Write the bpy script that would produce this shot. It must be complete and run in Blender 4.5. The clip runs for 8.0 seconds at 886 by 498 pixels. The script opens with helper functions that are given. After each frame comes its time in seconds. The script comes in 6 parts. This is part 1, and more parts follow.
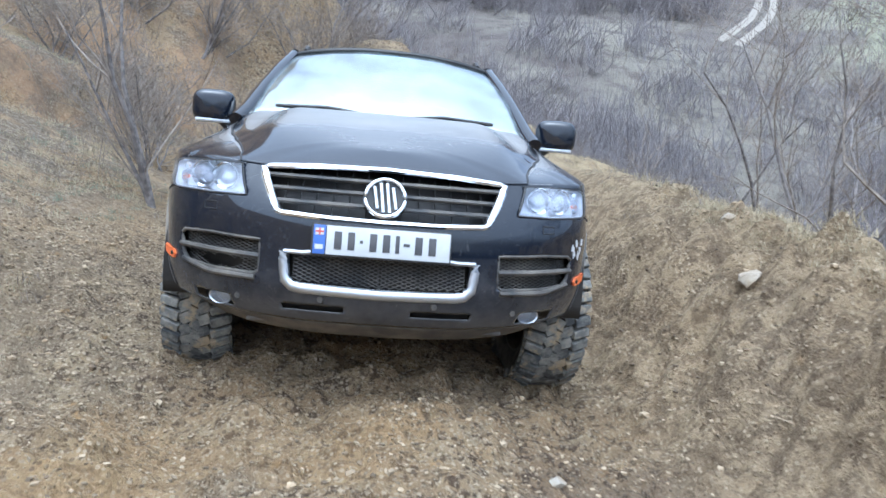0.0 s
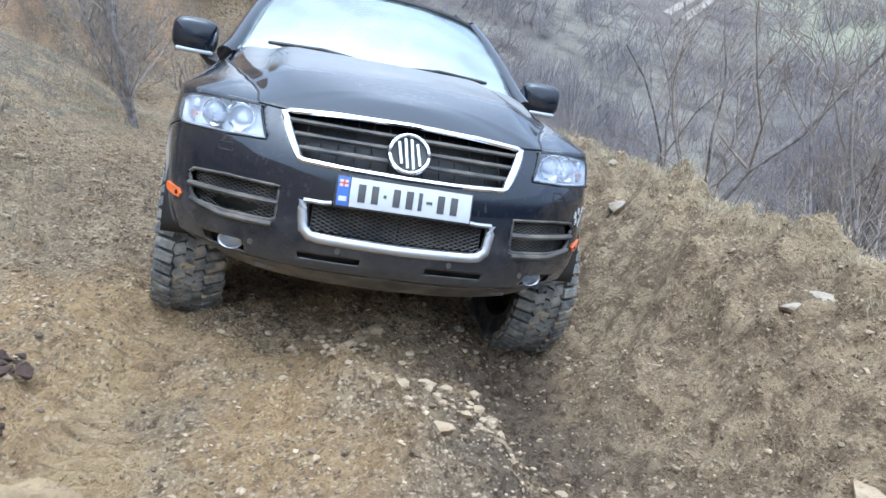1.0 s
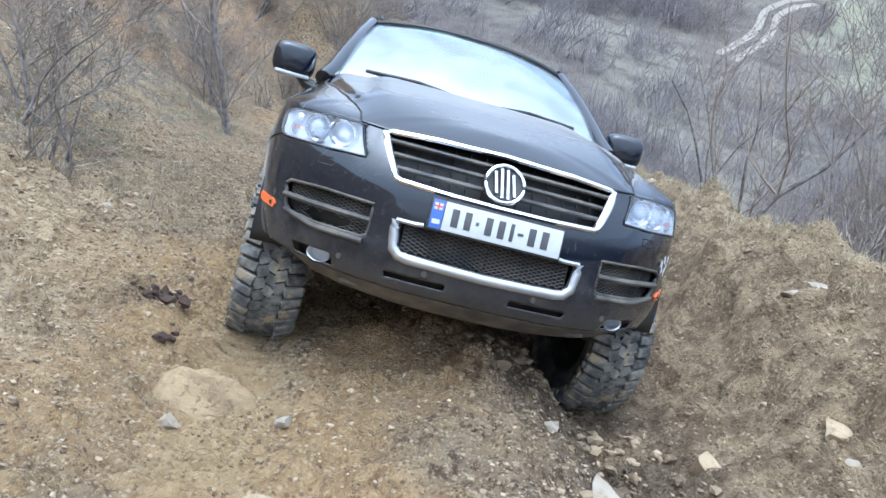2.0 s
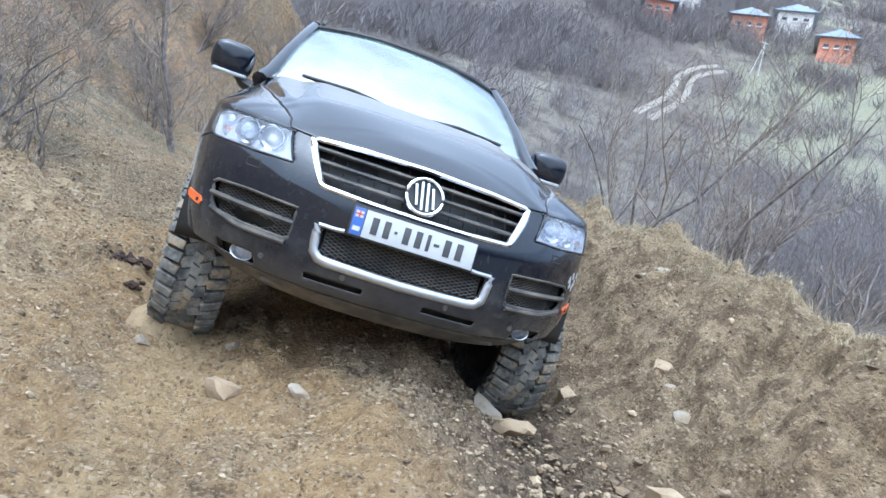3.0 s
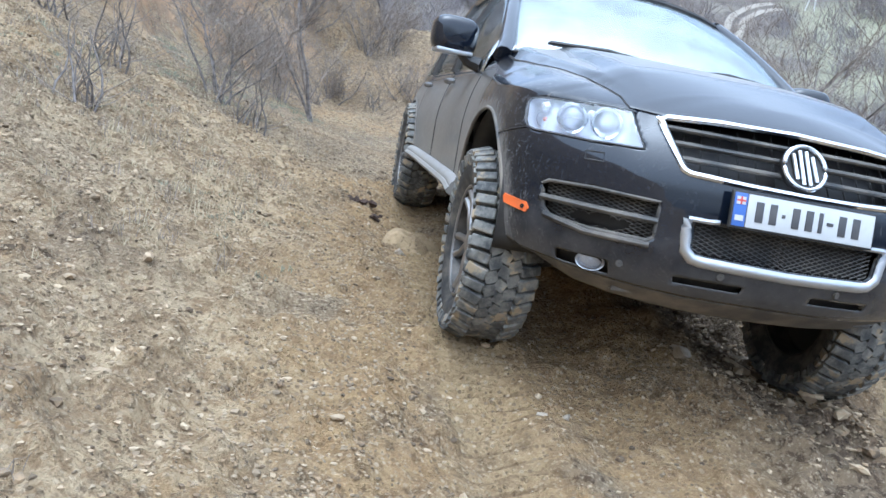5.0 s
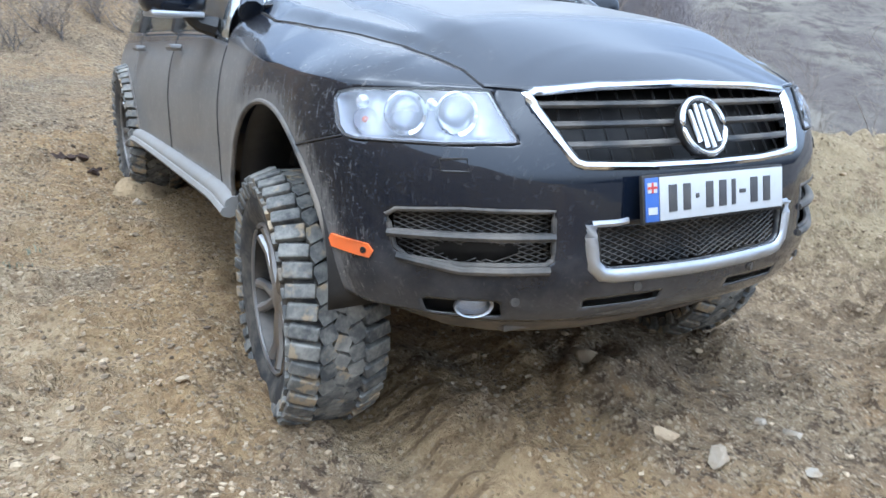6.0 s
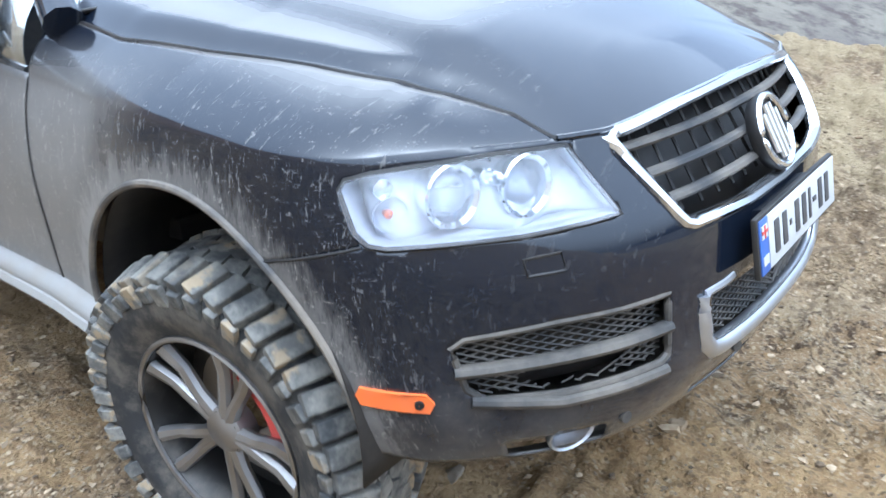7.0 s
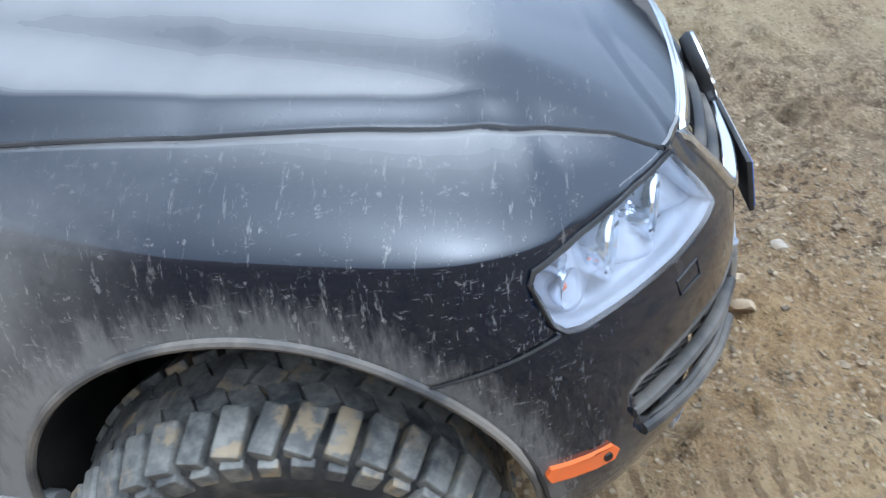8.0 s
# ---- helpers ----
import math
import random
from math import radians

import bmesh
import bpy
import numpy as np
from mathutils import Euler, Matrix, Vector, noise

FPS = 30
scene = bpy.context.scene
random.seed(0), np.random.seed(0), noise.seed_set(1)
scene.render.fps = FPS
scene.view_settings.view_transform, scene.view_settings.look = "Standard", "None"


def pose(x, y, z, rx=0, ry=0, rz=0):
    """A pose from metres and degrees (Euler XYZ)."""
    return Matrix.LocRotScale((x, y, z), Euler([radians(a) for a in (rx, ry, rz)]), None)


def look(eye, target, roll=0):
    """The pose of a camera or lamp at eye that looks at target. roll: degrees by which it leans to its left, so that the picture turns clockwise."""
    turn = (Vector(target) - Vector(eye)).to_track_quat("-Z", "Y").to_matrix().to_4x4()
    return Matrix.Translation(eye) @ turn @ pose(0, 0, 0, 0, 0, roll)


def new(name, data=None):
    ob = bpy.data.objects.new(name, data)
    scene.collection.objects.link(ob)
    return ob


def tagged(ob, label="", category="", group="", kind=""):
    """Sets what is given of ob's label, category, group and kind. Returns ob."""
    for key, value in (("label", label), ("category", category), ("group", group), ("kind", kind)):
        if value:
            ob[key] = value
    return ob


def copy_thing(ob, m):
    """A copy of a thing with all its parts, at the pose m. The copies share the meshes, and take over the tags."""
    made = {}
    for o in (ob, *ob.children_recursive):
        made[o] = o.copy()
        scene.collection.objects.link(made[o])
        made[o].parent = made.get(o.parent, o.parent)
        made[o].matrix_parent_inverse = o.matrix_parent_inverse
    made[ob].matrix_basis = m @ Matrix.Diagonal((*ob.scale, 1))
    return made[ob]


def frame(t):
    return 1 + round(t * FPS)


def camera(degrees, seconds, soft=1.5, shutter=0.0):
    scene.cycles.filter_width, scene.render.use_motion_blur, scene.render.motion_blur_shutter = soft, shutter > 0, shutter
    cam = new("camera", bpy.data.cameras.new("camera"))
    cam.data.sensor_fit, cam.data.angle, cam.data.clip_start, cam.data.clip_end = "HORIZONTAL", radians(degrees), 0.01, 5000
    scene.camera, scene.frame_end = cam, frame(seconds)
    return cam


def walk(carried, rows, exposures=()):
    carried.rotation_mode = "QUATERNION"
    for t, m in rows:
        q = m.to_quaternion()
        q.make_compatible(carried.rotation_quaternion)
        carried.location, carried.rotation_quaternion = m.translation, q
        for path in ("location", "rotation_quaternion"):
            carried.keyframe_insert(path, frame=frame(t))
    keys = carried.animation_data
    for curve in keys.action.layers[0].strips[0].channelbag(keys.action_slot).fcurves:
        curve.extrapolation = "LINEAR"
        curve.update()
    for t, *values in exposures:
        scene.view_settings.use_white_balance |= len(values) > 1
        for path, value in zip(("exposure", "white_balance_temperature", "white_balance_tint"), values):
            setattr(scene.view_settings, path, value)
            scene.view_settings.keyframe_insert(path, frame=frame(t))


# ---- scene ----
EXPOSURE, WHITE = 1.48, 4950
cam = camera(62.2, 8.0, soft=1.5, shutter=0.12)
PATH = [
    (0, (-0.276, 1.180, 1.636), (-0.028, 3.161, 1.516), 5.3),
    (0.5, (-0.178, 0.519, 1.528), (0.196, 2.475, 1.338), 5.3),
    (1, (-0.392, 0.061, 1.496), (0.022, 2.005, 1.274), 9.0),
    (1.5, (-0.580, -0.345, 1.414), (-0.192, 1.602, 1.173), 10.0),
    (1.7, (-0.626, -0.486, 1.384), (-0.334, 1.482, 1.176), 11.6),
    (2.8, (-0.558, -1.313, 1.040), (-0.151, 0.645, 0.989), 13.1),
    (3, (-0.611, -1.538, 0.998), (-0.159, 0.410, 1.005), 13.1),
    (3.5, (-0.885, -1.959, 0.959), (-0.439, -0.010, 0.942), 5.9),
    (4, (-1.207, -2.185, 0.820), (-0.900, -0.209, 0.796), 7.8),
    (4.5, (-1.407, -2.493, 0.694), (-1.105, -0.517, 0.638), 11.4),
    (4.7, (-1.489, -2.627, 0.652), (-1.200, -0.650, 0.554), 11.5),
    (5.8, (-1.897, -2.589, 0.695), (-0.974, -0.836, 0.445), 0.4),
    (6, (-1.967, -2.634, 0.689), (-0.876, -0.989, 0.364), -1.5),
    (6.5, (-2.050, -2.719, 0.772), (-0.825, -1.236, 0.227), -5.0),
    (7, (-2.102, -2.582, 0.905), (-0.590, -1.448, 0.252), -8.1),
    (7.5, (-2.170, -2.580, 1.106), (-0.483, -1.957, 0.231), -12.0),
    (8, (-2.194, -2.671, 1.120), (-0.548, -2.505, -0.004), -11.9),
]
walk(cam, [(t, look(eye, target, roll)) for t, eye, target, roll in PATH],
     exposures=[(0.0, EXPOSURE, WHITE, 3), (6.0, EXPOSURE, WHITE, 3), (7.0, EXPOSURE + 0.25, WHITE, 3), (7.4, EXPOSURE - 0.25, WHITE, 3), (8.0, EXPOSURE - 0.3, WHITE, 3)])

# where the car stands: seconds, place, turn
DRIVE = [
    (0, -0.152, 4.024, 0.846, 2.37, -0.66, -1.75),
    (0.5, -0.055, 3.386, 0.814, 2.56, -0.24, -0.67),
    (1, 0.019, 2.886, 0.726, 2.89, 0.12, 1.12),
    (1.5, -0.005, 2.472, 0.766, 2.18, -1.39, 0.54),
    (1.7, -0.015, 2.309, 0.705, 1.57, 0.59, 0.21),
    (2.8, -0.155, 1.572, 0.397, 4.44, 4.43, 0.40),
    (3, -0.112, 1.431, 0.406, 5.61, 4.15, 0.36),
    (3.5, -0.081, 1.012, 0.368, 5.16, 4.47, 0.16),
    (4, -0.019, 0.442, 0.272, 5.36, 4.12, 0.23),
    (4.5, 0.000, 0.065, 0.233, 6.00, -0.00, 0.00),
    (4.7, -0.001, -0.071, 0.232, 5.76, -0.52, 0.27),
    (5.8, -0.210, -1.114, -0.061, 6.10, -0.77, -4.58),
    (6, -0.276, -1.332, -0.116, 5.69, -0.55, -4.51),
    (6.5, -0.368, -1.759, -0.193, 5.15, -0.21, -5.25),
    (7, -0.441, -2.230, -0.255, 4.50, 0.09, -5.69),
    (7.5, -0.514, -2.702, -0.318, 3.89, 0.37, -6.10),
    (8, -0.588, -3.173, -0.380, 3.31, 0.63, -6.50),
]

# ---- the lie of the land ----
_lattice = np.random.RandomState(7).rand(512, 512)


def value_noise(x, y, seed=0):
    """Smooth noise between 0 and 1 with cells of one unit."""
    x, y = np.asarray(x, float) + 37.3 * seed, np.asarray(y, float) + 91.7 * seed
    xi, yi = np.floor(x).astype(int), np.floor(y).astype(int)
    u, v = x - xi, y - yi
    u, v = u * u * (3 - 2 * u), v * v * (3 - 2 * v)
    a, b = _lattice[xi % 512, yi % 512], _lattice[(xi + 1) % 512, yi % 512]
    c, d = _lattice[xi % 512, (yi + 1) % 512], _lattice[(xi + 1) % 512, (yi + 1) % 512]
    return (a * (1 - u) + b * u) * (1 - v) + (c * (1 - u) + d * u) * v


def rough(x, y, size, octaves, seed=0):
    """Fractal noise about zero, its largest lumps `size` metres wide."""
    total, gain = 0.0, 1.0
    for n in range(octaves):
        total = total + gain * (value_noise(np.asarray(x) * 2**n / size, np.asarray(y) * 2**n / size, seed + n) - 0.5)
        gain *= 0.5
    return total


def ease(a, b, x):
    u = np.clip((np.asarray(x, float) - a) / (b - a), 0, 1)
    return u * u * (3 - 2 * u)


def ramp(x, soft):
    """max(x, 0) with a rounded corner."""
    return 0.5 * (x + np.sqrt(x * x + soft * soft))


def bell(x, mid, wide):
    return np.exp(-(((np.asarray(x) - mid) / wide) ** 2))


def track_grade(y):
    """Height of the dirt track along its middle."""
    y = np.asarray(y, float)
    z = 0.175 * y - 0.06 + 0.05 * bell(y, 3.5, 0.6) - 0.08 * ease(0.6, -0.4, y)
    z = z - 0.10 * ramp(y - 11, 2) + 0.12 * ramp(-y - 6.5, 2)
    return z


def height(x, y):
    x, y = np.asarray(x, float), np.asarray(y, float)
    wob = 0.25 * rough(0 * x + 3, y, 1.7, 3, 5)
    z = track_grade(y)
    # centre hump and the gully beside it
    z = z + 0.13 * bell(x, 0.02, 0.36) * ease(-0.4, 0.6, y) * ease(5.5, 3.5, y)
    gully = ease(-0.2, 0.9, y) * ease(3.9, 2.9, y)
    z = z - (0.10 + 0.05 * bell(y, 2.4, 0.6)) * bell(x + 0.3 * wob, 0.78 - 0.06 * (y - 2), 0.2) * gully
    # ruts worn by wheels
    z = z - 0.05 * bell(np.abs(x + 0.03), 0.86, 0.2) * ease(1.2, 2.6, y)
    z = z - 0.085 * bell(x, -1.05 + 0.13 * np.minimum(y + 0.4, 0), 0.26) * ease(0.6, -0.3, y) * (1 - 0.5 * ease(-0.9, -1.4, y))
    # bank with a rounded crest, falling away into the valley behind it
    top = 0.86 - 0.11 * ease(4.9, 3.4, y) - 0.05 * ease(5.5, 7.0, y) - 0.12 * ease(8.5, 11, y)
    foot = 1.02 + 0.5 * wob + 0.75 * ease(0.9, -0.9, y)
    z = z + top * ease(0, 1.1 + 0.7 * ease(0.8, -0.8, y), x - foot)
    z = z - 0.07 * ramp(x - 2.05, 0.3) * ease(-0.2, 1.0, y) - 0.62 * ramp(x - 3.1 - 1.0 * ease(1.5, -1.5, y), 0.8)
    # hillside on the other hand
    side = -x - 1.62 - 0.35 * wob
    z = z + 0.36 * ramp(side, 0.35) + 0.16 * ramp(side - 3.2, 1.0)
    # broken earth ledge high on that hillside
    ledge = -x - 4.1 + 0.30 * (y - 7.2) + 2.4 * rough(x, y, 2.7, 4, 9)
    z = z + 0.55 * ease(-0.4, 0.4, ledge) * ease(3.5, 6.5, y)
    ledge = -x - 7.2 + 0.55 * (y - 9) + 3.4 * rough(x, y, 3.3, 4, 12)
    z = z + 0.9 * ease(-0.9, 0.6, ledge) * ease(5.0, 8.5, y)
    # a spur of the hillside that closes the view behind the track
    z = z + 1.0 * np.minimum(ramp(1.5 - x + 2.2 * rough(x, y, 3.5, 4, 15), 0.6), 8) * ease(10.5, 15, y) * ease(28, 18, y)
    # the far side of the valley
    floor_ = -7.0 + 0 * x
    z = np.maximum(z, floor_) + 0.3 * np.exp(-np.abs(z - floor_) / 0.5)
    far = 0.50 * (y - 13 + 0.36 * np.minimum(x, 160) * (x > 0)) - 4.5
    far = far + 5.0 * rough(x, y, 42, 3, 21) * ease(12, 40, y) + 0.2 * ramp(-x - 6, 8)
    far = far - 0.40 * ramp(y - 420, 30)
    k = 1.2
    z = 0.5 * (z + far + np.sqrt((z - far) ** 2 + k * k)) - 0.5 * k * np.exp(-np.abs(z - far) / k) * (np.abs(z - far) < 12)
    return z


def fine(x, y):
    """Ruts, clods and the prints that tyres left."""
    near = ease(9, 4, np.hypot(x, y - 1))
    z = 0.06 * rough(x, y, 0.8, 4, 31) * (0.4 + near) + 0.085 * np.abs(rough(x, y, 0.20, 3, 41)) * near
    # broken relief on the slopes further off
    z = z + 0.55 * rough(x, y, 1.6, 5, 85) * ease(7.5, 11, y) * ease(40, 25, y)
    # crumbs and clods
    z = z + 0.11 * ramp(rough(x, y, 0.11, 2, 71) - 0.12, 0.04) * near + 0.16 * ramp(rough(x, y, 0.24, 3, 75) - 0.18, 0.04) * near
    bank = ease(0.9, 1.3, x) * ease(2.6, 2.0, x)
    z = z + 0.34 * np.abs(rough(x, y, 0.42, 5, 51)) * bank * near
    # ledge that crumbles below the crest
    lip = x - 1.72 + 0.5 * rough(x, y, 0.55, 4, 81)
    z = z + 0.14 * ease(-0.04, 0.05, lip) * ease(2.9, 1.9, x) * ease(-0.6, 0.4, y) * ease(4.2, 3.0, y)
    # wheel lanes, pressed smooth and printed with the treads' bars
    smooth_ = bell(x, -0.88 + 0.012 * (y - 1) + 0.10 * np.minimum(y + 0.3, 0), 0.17) * ease(-5.5, -4.0, y) * ease(3.7, 3.1, y)
    z = z * (1 - 0.8 * smooth_)
    for mid, turn in ((-0.88, 0.02), (0.72, 0.03)):
        lane = bell(x, mid + turn * (y - 1) * 0.6 + 0.10 * np.minimum(y + 0.3, 0), 0.15) * ease(-5.5, -4.0, y) * ease(3.7, 3.1, y)
        lane = lane * ease(-0.35, -0.05, rough(x, y, 0.7, 2, 61))
        z = z - 0.02 * lane + (0.006 + 0.022 * ease(-0.3, 0.4, y)) * lane * np.tanh(2 * np.sin(2 * np.pi * (y + 0.12 * np.abs(x - mid)) / 0.078))
    for mid, turn in ((-0.45, 0.02), (0.35, 0.02), (1.15, -0.10), (-1.45, -0.15)):
        lane = bell(x, mid + turn * y, 0.13) * ease(-7.0, -5.0, y) * ease(1.2, 0.2, y)
        lane = lane * ease(-0.4, 0.0, rough(x, y, 0.9, 2, 66))
        z = z * (1 - 0.6 * lane) - 0.025 * lane + 0.006 * lane * np.tanh(2 * np.sin(2 * np.pi * (y + 0.4 * np.abs(x - mid)) / 0.085))
    return z


def land(x, y):
    return height(x, y) + fine(x, y)


def spread(start, stop, fine_step, lo, hi, growth=1.06, biggest=9.0):
    """Grid lines: fine between start and stop, growing out to lo and hi."""
    lines = list(np.arange(start, stop, fine_step))
    step, at = fine_step, lines[-1]
    while at < hi:
        step = min(step * growth, biggest)
        at += step
        lines.append(at)
    step, at = fine_step, lines[0]
    while at > lo:
        step = min(step * growth, biggest)
        at -= step
        lines.insert(0, at)
    return np.array(lines)

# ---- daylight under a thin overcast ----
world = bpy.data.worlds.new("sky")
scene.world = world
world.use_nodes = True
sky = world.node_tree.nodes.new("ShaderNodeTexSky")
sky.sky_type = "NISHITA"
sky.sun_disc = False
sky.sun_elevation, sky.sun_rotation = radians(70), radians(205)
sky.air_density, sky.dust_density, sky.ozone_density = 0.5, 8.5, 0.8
# paler, and flattened by a gamma curve that stands in for cloud
paler = world.node_tree.nodes.new("ShaderNodeHueSaturation")
paler.inputs["Saturation"].default_value = 0.6
world.node_tree.links.new(sky.outputs["Color"], paler.inputs["Color"])
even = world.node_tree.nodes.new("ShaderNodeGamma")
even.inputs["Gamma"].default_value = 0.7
world.node_tree.links.new(paler.outputs["Color"], even.inputs["Color"])
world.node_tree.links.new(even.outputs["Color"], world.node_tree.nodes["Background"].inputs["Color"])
world.node_tree.nodes["Background"].inputs["Strength"].default_value = 0.27
sun = new("sun", bpy.data.lights.new("sun", "SUN"))
sun.data.energy, sun.data.angle, sun.data.color = 0.5, radians(150), (1.0, 0.96, 0.90)
sun.matrix_world = look((-1.85, -3.96, 12), (0, 0, 0))


# ---- materials ----
def material(name, build):
    m = bpy.data.materials.new(name)
    m.use_nodes = True
    nt = m.node_tree
    bsdf = nt.nodes["Principled BSDF"]
    build(Nodes(nt), bsdf)
    return m


class Nodes:
    """Short ways to add and join shader nodes."""

    def __init__(self, nt):
        self.nt = nt

    def add(self, kind, **values):
        n = self.nt.nodes.new(kind)
        for key, v in values.items():
            n.inputs[key].default_value = v
        return n

    def join(self, a, b):
        self.nt.links.new(a, b)

    def place(self, space="Object"):
        return self.nt.nodes.new("ShaderNodeTexCoord").outputs[space]

    def noise(self, where, scale, detail=4, rough_=0.55, twist=0.0):
        n = self.add("ShaderNodeTexNoise", Scale=scale, Detail=detail, Roughness=rough_, Distortion=twist)
        self.join(where, n.inputs["Vector"])
        return n.outputs["Fac"]

    def voronoi(self, where, scale, feature="F1"):
        n = self.add("ShaderNodeTexVoronoi", Scale=scale)
        n.feature = feature
        self.join(where, n.inputs["Vector"])
        return n

    def curve(self, fac, lo, hi):
        """0 below lo, 1 above hi."""
        n = self.add("ShaderNodeMapRange")
        n.interpolation_type = "SMOOTHSTEP"
        n.inputs["From Min"].default_value, n.inputs["From Max"].default_value = lo, hi
        self.join(fac, n.inputs["Value"])
        return n.outputs["Result"]

    def mix(self, fac, a, b):
        n = self.nt.nodes.new("ShaderNodeMix")
        n.data_type = "RGBA"
        for v, at in ((fac, n.inputs[0]), (a, n.inputs[6]), (b, n.inputs[7])):
            if isinstance(v, (tuple, float, int)):
                at.default_value = (*v, 1) if isinstance(v, tuple) else v
            else:
                self.join(v, at)
        return n.outputs[2]

    def sums(self, op, a, b):
        n = self.nt.nodes.new("ShaderNodeMath")
        n.operation = op
        for v, at in ((a, n.inputs[0]), (b, n.inputs[1])):
            if isinstance(v, (float, int)):
                at.default_value = v
            else:
                self.join(v, at)
        return n.outputs[0]

    def bump(self, fac, bsdf, strength, depth):
        n = self.add("ShaderNodeBump", Strength=strength, Distance=depth)
        self.join(fac, n.inputs["Height"])
        self.join(n.outputs["Normal"], bsdf.inputs["Normal"])

    def axis(self, where, which):
        n = self.nt.nodes.new("ShaderNodeSeparateXYZ")
        self.join(where, n.inputs[0])
        return n.outputs[which]


def earth(n, b):
    p = n.place()
    big, mid, small = n.noise(p, 0.55, 5), n.noise(p, 2.6, 7, 0.68), n.noise(p, 19, 6, 0.70, 0.4)
    grit = n.voronoi(p, 42).outputs["Distance"]
    c = n.mix(n.curve(big, 0.36, 0.62), (0.31, 0.210, 0.110), (0.200, 0.158, 0.108))
    c = n.mix(n.curve(mid, 0.46, 0.68), c, (0.33, 0.258, 0.160))
    c = n.mix(n.sums("MULTIPLY", n.curve(small, 0.50, 0.58), 0.9), c, (0.055, 0.041, 0.030))
    c = n.mix(n.sums("MULTIPLY", n.curve(n.noise(p, 11, 6, 0.75, 0.5), 0.53, 0.63), 0.6), c, (0.38, 0.288, 0.168))
    c = n.mix(n.sums("MULTIPLY", n.curve(n.noise(p, 60, 5, 0.75), 0.54, 0.62), 0.85), c, (0.45, 0.375, 0.265))
    c = n.mix(n.curve(n.noise(p, 6.5, 5, 0.7), 0.60, 0.74), c, (0.35, 0.222, 0.10))
    peb = n.curve(grit, 0.30, 0.16)
    peb = n.sums("MULTIPLY", peb, n.curve(n.noise(p, 9, 3), 0.46, 0.56))
    c = n.mix(n.sums("MULTIPLY", peb, 0.75), c, (0.40, 0.335, 0.235))
    # small stones bedded in the soil
    chip = n.voronoi(p, 46)
    tone = n.axis(chip.outputs["Color"], 0)
    bedded = n.sums("MULTIPLY", n.curve(chip.outputs["Distance"], 0.46, 0.30), n.curve(n.axis(chip.outputs["Color"], 1), 0.30, 0.34))
    fleck = n.sums("MULTIPLY", bedded, n.sums("ADD", 0.30, n.sums("MULTIPLY", n.curve(mid, 0.40, 0.62), 0.45)))
    # ochre dust, trodden and driven loose along the track
    x, y = n.axis(p, 0), n.axis(p, 1)
    lane = n.sums("MULTIPLY", n.curve(x, 0.45, -0.25), n.curve(n.sums("ADD", x, n.sums("MULTIPLY", big, 1.2)), -1.9, -0.9))
    lane = n.sums("MULTIPLY", n.sums("MULTIPLY", lane, n.curve(y, 4.4, 3.2)), n.curve(n.noise(p, 1.6, 6, 0.62), 0.36, 0.56))
    c = n.mix(n.sums("MULTIPLY", lane, 0.62), c, n.mix(n.curve(n.noise(p, 15, 6, 0.75, 0.4), 0.40, 0.60), (0.47, 0.325, 0.160), (0.31, 0.198, 0.092)))
    near_slope = n.sums("MULTIPLY", n.sums("MULTIPLY", n.curve(x, -1.3, -2.0), n.curve(y, 6.5, 3.5)), n.curve(mid, 0.34, 0.54))
    c = n.mix(n.sums("MULTIPLY", near_slope, 0.75), c, n.mix(n.curve(n.noise(p, 17, 6, 0.75, 0.4), 0.42, 0.60), (0.54, 0.425, 0.265), (0.27, 0.19, 0.108)))
    # pale earth high on the hillside
    high = n.sums("MULTIPLY", n.sums("MULTIPLY", n.curve(x, -1.6, -2.6), n.curve(y, 5.2, 7.0)), n.curve(n.noise(p, 0.9, 6, 0.65), 0.40, 0.56))
    c = n.mix(n.sums("MULTIPLY", high, 0.75), c, (0.43, 0.325, 0.205))
    # soil pressed pale by tyres
    pressed = n.curve(n.sums("ABSOLUTE", n.sums("ADD", x, 0.88), 0.0), 0.22, 0.13)
    pressed = n.sums("MULTIPLY", n.sums("MULTIPLY", pressed, n.curve(y, 3.7, 3.0)), n.curve(n.noise(p, 1.4, 4, 0.6), 0.36, 0.50))
    c = n.mix(n.sums("MULTIPLY", pressed, 0.6), c, n.mix(n.curve(n.noise(p, 22, 5, 0.7), 0.45, 0.62), (0.47, 0.35, 0.195), (0.33, 0.235, 0.125)))
    # shade painted into the troughs between the printed tread bars
    across = n.sums("ABSOLUTE", n.sums("ADD", x, 0.88), 0.0)
    wave = n.sums("SINE", n.sums("MULTIPLY", n.sums("ADD", n.sums("ADD", y, n.sums("MULTIPLY", across, 0.12)), n.sums("MULTIPLY", small, 0.03)), 80.55), 0.0)
    gap_shade = n.sums("MULTIPLY", n.sums("MULTIPLY", n.curve(wave, -0.1, -0.6), pressed), n.curve(n.noise(p, 3.5, 4, 0.6), 0.42, 0.54))
    c = n.mix(n.sums("MULTIPLY", gap_shade, 0.75), c, (0.17, 0.115, 0.062))
    # bare broken face of the bank
    face = n.sums("MULTIPLY", n.curve(n.sums("ADD", x, n.sums("MULTIPLY", mid, 0.6)), 1.05, 1.5), n.curve(y, 12.0, 8.0))
    c = n.mix(n.sums("MULTIPLY", face, 0.7), c, n.mix(n.curve(n.noise(p, 7, 8, 0.78, 0.6), 0.42, 0.58), (0.42, 0.322, 0.20), (0.15, 0.112, 0.072)))
